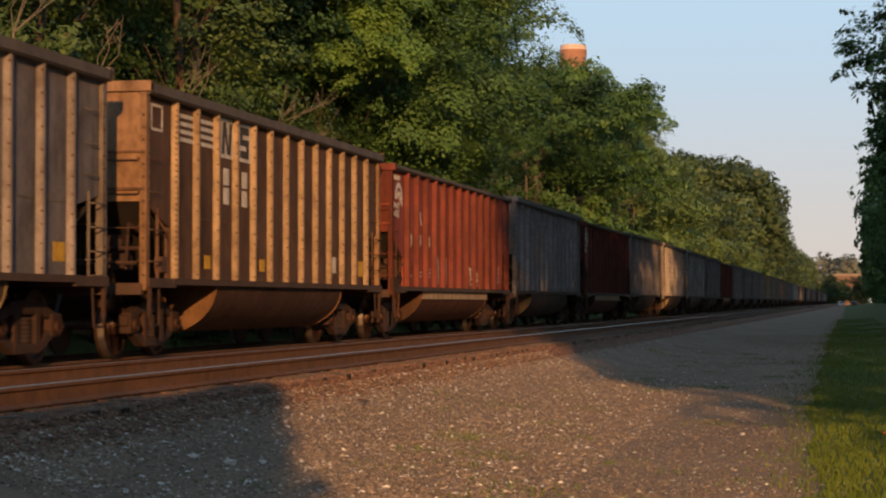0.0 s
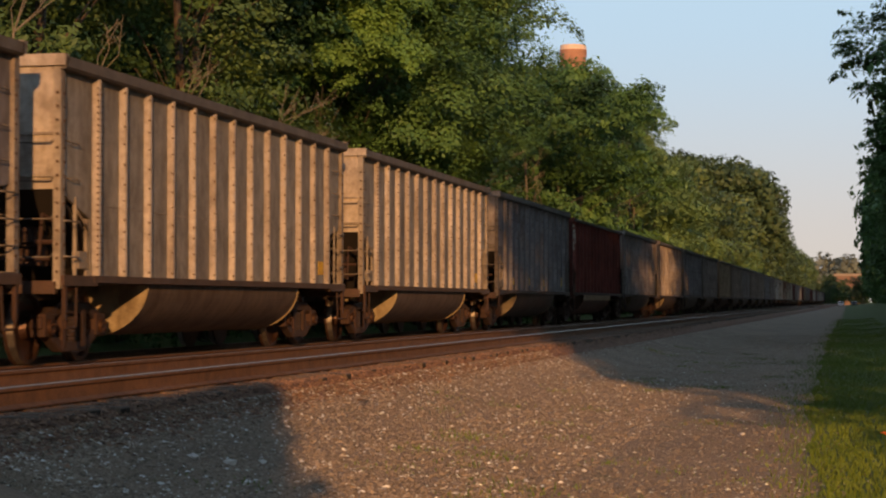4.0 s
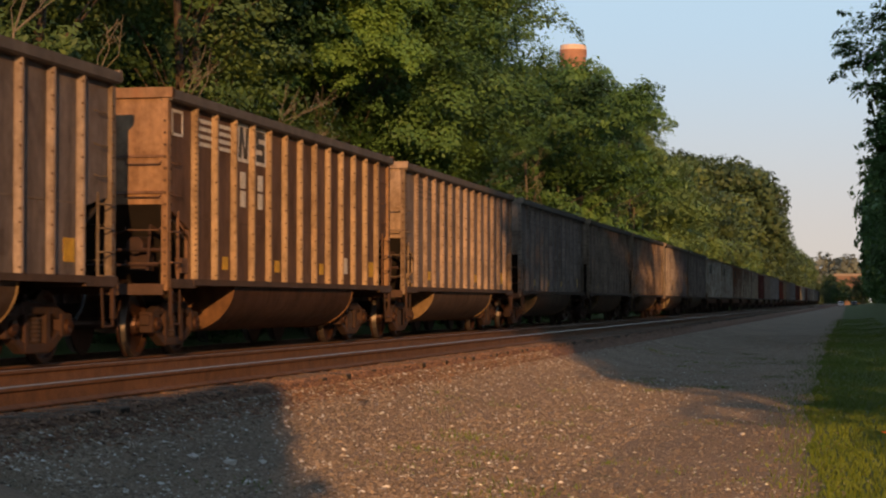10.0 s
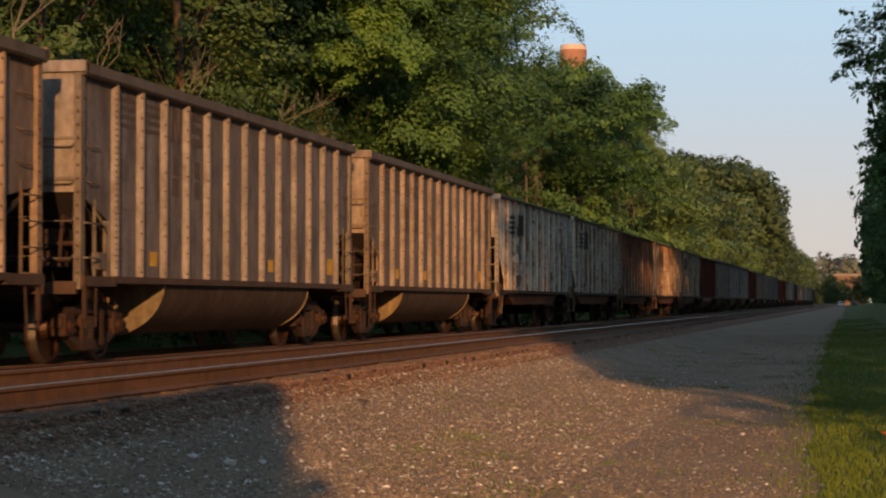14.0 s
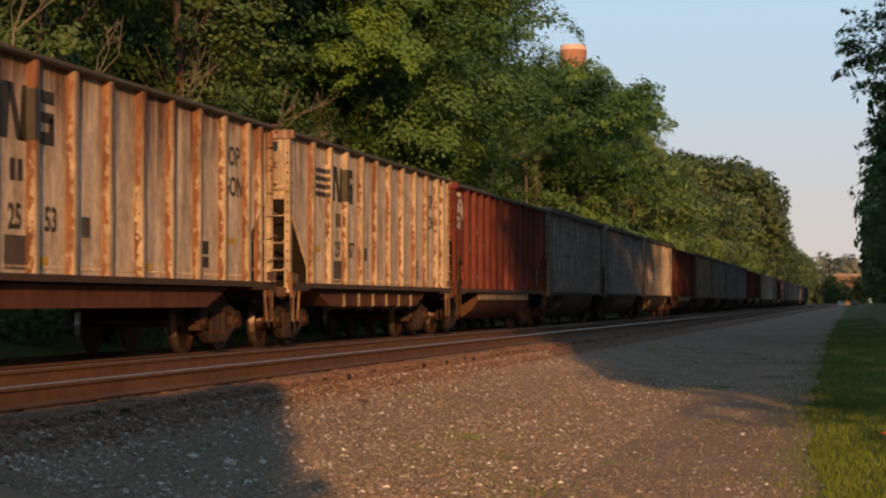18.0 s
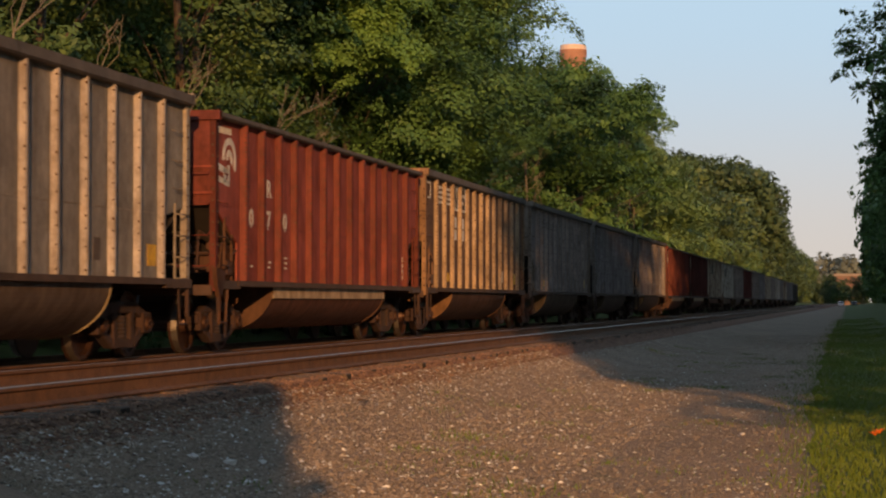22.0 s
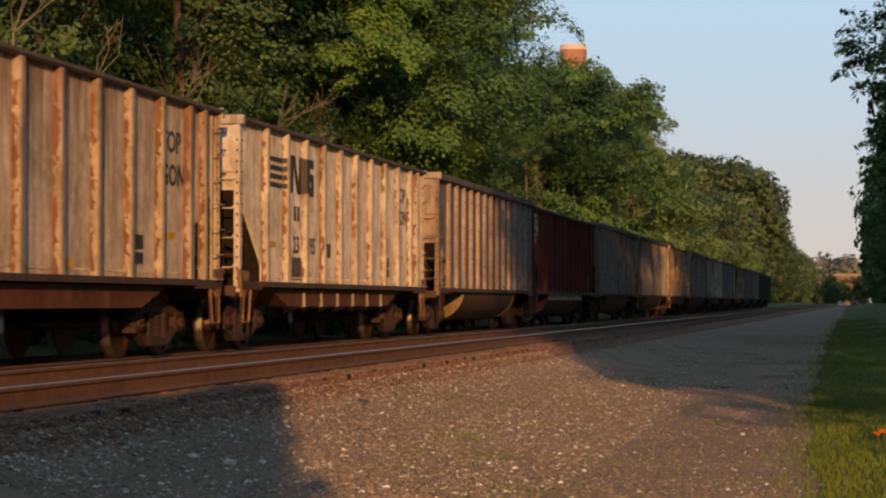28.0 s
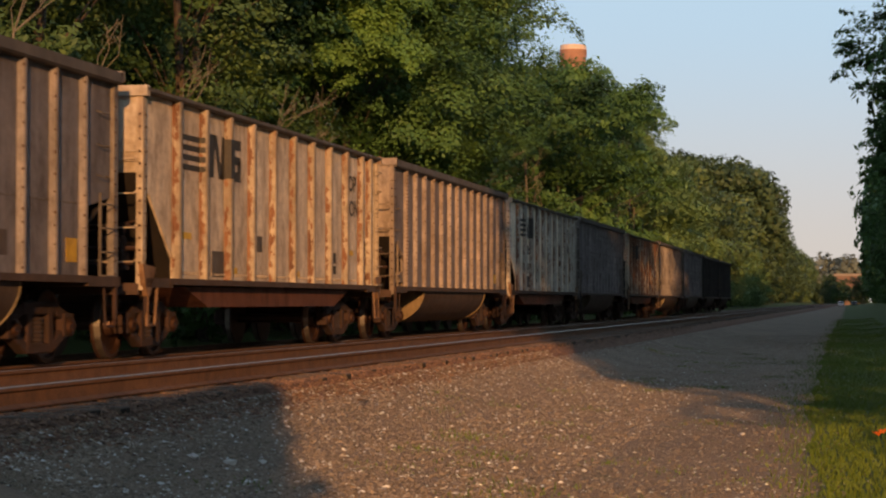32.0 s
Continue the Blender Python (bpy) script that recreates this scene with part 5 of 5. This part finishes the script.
def dead_branches():
    """Bare grey snags among the near trees: thin fans of sticks on a hidden stem."""
    rnd = random.Random(3)
    for x, y, z, s, lean, n in ((-17.2, 59.0, 5.2, 3.0, 0.72, 4), (-17.4, 52.5, 5.6, 2.2, 0.55, 4), (-17.8, 47.0, 6.2, 2.0, 0.35, 3), (-17.6, 64.5, 5.0, 2.4, 0.80, 3),
                                (-17.2, 103.5, 6.2, 3.4, 0.85, 3), (-17.4, 99.0, 6.6, 2.6, 1.15, 3), (-17.6, 41.5, 6.6, 2.6, 0.45, 5), (-17.2, 118.0, 5.8, 2.6, 0.0, 2)):
        t = new("dead_branch")
        t.location = (x, y, z)
        bm = fresh()
        rod(bm, (-0.3 * lean, 0, ground_height(x, y) - z), (0, 0, 0), 0.05, 6, 0.03)
        for i in range(n):
            a = lean + rnd.uniform(-0.28, 0.28)
            tip = Vector((math.sin(a), rnd.uniform(-0.3, 0.3), math.cos(a))) * s * rnd.uniform(0.6, 1.0)
            mid = tip * 0.5 + Vector((rnd.uniform(-0.16, 0.16), 0, rnd.uniform(-0.12, 0.12))) * s
            rod(bm, (0, 0, 0), mid, 0.018, 5, 0.011)
            rod(bm, mid, tip, 0.011, 5, 0.005)
            for k in range(6):
                p = mid.lerp(tip, rnd.uniform(0.1, 0.8))
                rod(bm, p, p + Vector((rnd.uniform(-0.2, 0.35), rnd.uniform(-0.2, 0.2), rnd.uniform(0.1, 0.35))) * s * 0.5, 0.009, 4, 0.004)
        part("branch", bm, TWIG, t)
        tagged(t, "bare dead branch at the wood's edge", "branch")


dead_branches()


# ---------------------------------------------------------------- distance
def make_tower():
    t = new("water_tower")
    X, Y = -83.5, 635.0
    t.location = (X, Y, 2.8)
    bm = fresh()
    rod(bm, (0, 0, -5), (0, 0, 64), 3.4, 24)
    part("shaft", bm, BRICK, t, "brick-red cylindrical shaft")
    bm = fresh()
    rod(bm, (0, 0, 64), (0, 0, 76.5), 3.5, 24, 4.3)
    part("tank", bm, BRICK, t, "orange-red tapered tank")
    bm = fresh()
    rod(bm, (0, 0, 76.5), (0, 0, 78.0), 4.3, 24, 4.0)
    part("rim", bm, RIMMAT, t, "pale rim at the top")
    tagged(t, "orange-red tapered water tower far behind the trees", "water tower")


make_tower()


def make_hill():
    rng = random.Random(5)
    c, r = [], []
    for i in range(260):
        x = rng.uniform(-260, 420)
        c.append((x, 1750 + rng.uniform(-40, 40), 40 * math.exp(-((x - 60) / 170) ** 2) * rng.random() ** 0.7))
        r.append(rng.uniform(7, 13))
    me = leaf_mesh("distant_woods", c, r, 26000, 2.4, LEAF_HILL, 77)
    tagged(new("distant_woods", me), "hazy wooded hill far down the line", "woods", kind="stuff")


make_hill()


WALLM = plain("orange_brick_wall", (0.14, 0.085, 0.066), (0.20, 0.125, 0.10), 0.9, 0.5)
ROOFM = plain("pale_flat_roof", (0.20, 0.165, 0.14), (0.27, 0.225, 0.19), 0.9, 0.5)
CARPAINT = plain("white_car_paint", (0.6, 0.6, 0.6), (0.75, 0.75, 0.74), 0.35, 1.0)
CARDARK = plain("dark_car_paint", (0.02, 0.022, 0.026), (0.04, 0.042, 0.046), 0.35, 1.0)
GLASS = plain("dark_window_glass", (0.01, 0.012, 0.014), (0.02, 0.022, 0.025), 0.1, 1.0)


def make_far_building():
    b = new("long_building")
    b.location = (1.0, 905.0, GZ)
    bm = fresh()
    box(bm, -6.5, 7.5, 0, 12, 0, 12.6)
    part("wall", bm, WALLM, b, "orange brick wall")
    bm = fresh()
    box(bm, -7.0, 8.0, -0.5, 12.5, 12.6, 13.6)
    part("roof", bm, ROOFM, b, "pale flat roof edge")
    tagged(b, "long orange brick building far beyond the road's end", "building")


make_far_building()


def make_parked_car(x, y, paint, label):
    c = new("parked_car")
    c.location = (x, y, GZ)
    bm = fresh()
    prism(bm, [(0, 0.35), (0, 0.85), (0.25, 0.98), (1.1, 1.0), (1.75, 1.5), (3.3, 1.52), (4.2, 1.0), (4.5, 0.9), (4.5, 0.35)], 0, -0.88, 0.88)
    part("body", bm, paint, c, bevel=0.05)
    bm = fresh()
    prism(bm, [(1.12, 1.03), (1.72, 1.46), (1.70, 1.46), (1.08, 1.03)], 0, -0.72, 0.72)
    part("windscreen", bm, GLASS, c)
    for s in (-1, 1):
        bm = fresh()
        box(bm, s * 0.66 - 0.16, s * 0.66 + 0.16, -0.03, 0.05, 0.62, 0.8)
        part("headlight", bm, WHITE, c)
        for w in (0.85, 3.6):
            bm = fresh()
            rod(bm, (s * 0.72, w, 0.33), (s * 0.92, w, 0.33), 0.33, 14)
            part("wheel", bm, HOSE, c)
    tagged(c, label, "car")


make_parked_car(-1.9, 640, CARPAINT, "white car parked at the road's far end")
make_parked_car(2.2, 655, CARDARK, "dark car parked at the road's far end")


def far_thicket():
    rnd = random.Random(14)
    for i in range(24):
        x, y = rnd.uniform(-24, 12), rnd.uniform(760, 880)
        if x < -8:
            y += 260
        plant("far_a", x, y, rnd.uniform(0.46, 0.6), rnd.uniform(0, 360), "distant tree at the road's end")
    for x in (-4.5, -1.5, 1.5, 4.0, 7.0):
        plant("back", x, 792 + 4 * x, rnd.uniform(0.30, 0.36), rnd.uniform(0, 360), "distant tree at the road's end")


far_thicket()


def make_flower():
    """A day-lily that nods in the wind at the verge."""
    f = new("orange_flower")
    bm = fresh()
    rod(bm, (0, 0, 0), (0.0, 0, 0.19), 0.006, 5, 0.004)
    part("stem", bm, GRASSM, f)
    for k in range(6):
        a = 1.0472 * k
        bm = fresh()
        d = Vector((math.cos(a), math.sin(a), 0))
        e = Vector((-math.sin(a), math.cos(a), 0))
        pts = [Vector((0, 0, 0.18)), Vector((0, 0, 0.21)) + d * 0.026 + e * 0.014, Vector((0, 0, 0.222)) + d * 0.054, Vector((0, 0, 0.21)) + d * 0.026 - e * 0.014]
        lo = [bm.verts.new(p) for p in pts]
        hi = [bm.verts.new(p + Vector((0, 0, 0.004))) for p in pts]
        bm.faces.new(lo[::-1])
        bm.faces.new(hi)
        for i in range(4):
            bm.faces.new((lo[i], lo[(i + 1) % 4], hi[(i + 1) % 4], hi[i]))
        part("petal", bm, FLOWER, f)
    tagged(f, "orange day-lily nodding in the verge grass", "flower")
    return f


FLOWERS = [make_flower(), make_flower()]


# ---------------------------------------------------------------- motion
def motions():
    for i, car in enumerate(CARS):
        y = SPEED * TIMES[i] - LEVEL
        walk(car, [(t, pose(TX + SKEW * (y - SPEED * t), y - SPEED * t, 0, 0, 0, -math.degrees(SKEW))) for t in (0.0, 8.0, 16.0, 24.0, 32.0)])
    for k, flower in enumerate(FLOWERS):
        y = 19.0 + 0.3 * k
        z = ground_height(0.3, y)
        rows = []
        for t in range(0, 33):                      # leans into the open from the twentieth second on
            x = 0.375 + 0.05 * k - 0.11 * min(1.0, max(0.0, (t - 19) / 2)) + 0.035 * min(1.0, max(0.0, (t - 23) / 2))
            rows.append((t, pose(x, y, z, 0, 3 * math.sin(1.3 * t + k) - 6)))
        walk(flower, rows)
    # the overhanging tree sways in the evening wind
    walk(OVERHANG, [(t, pose(5.6, 86.0, GZ, 0, 0.22 * math.sin(1.1 * t) - 0.25 * math.sin(0.19 * t))) for t in range(0, 33, 1)])
    spin = {}
    for car in CARS:
        for ws in car.children_recursive:
            if not ws.name.startswith("wheelset"):
                continue
            key = round(ws.location.y, 2)
            if key not in spin:
                at = ws.location.copy()
                walk(ws, [(k / 30, pose(at.x, at.y, at.z, math.degrees(SPEED * k / 30 / WHEEL_R) % 360)) for k in range(0, 961)])
                spin[key] = ws
            else:
                data, first = ws.animation_data_create(), spin[key].animation_data
                ws.rotation_mode = "QUATERNION"
                data.action = first.action
                data.action_slot = first.action_slot


motions()
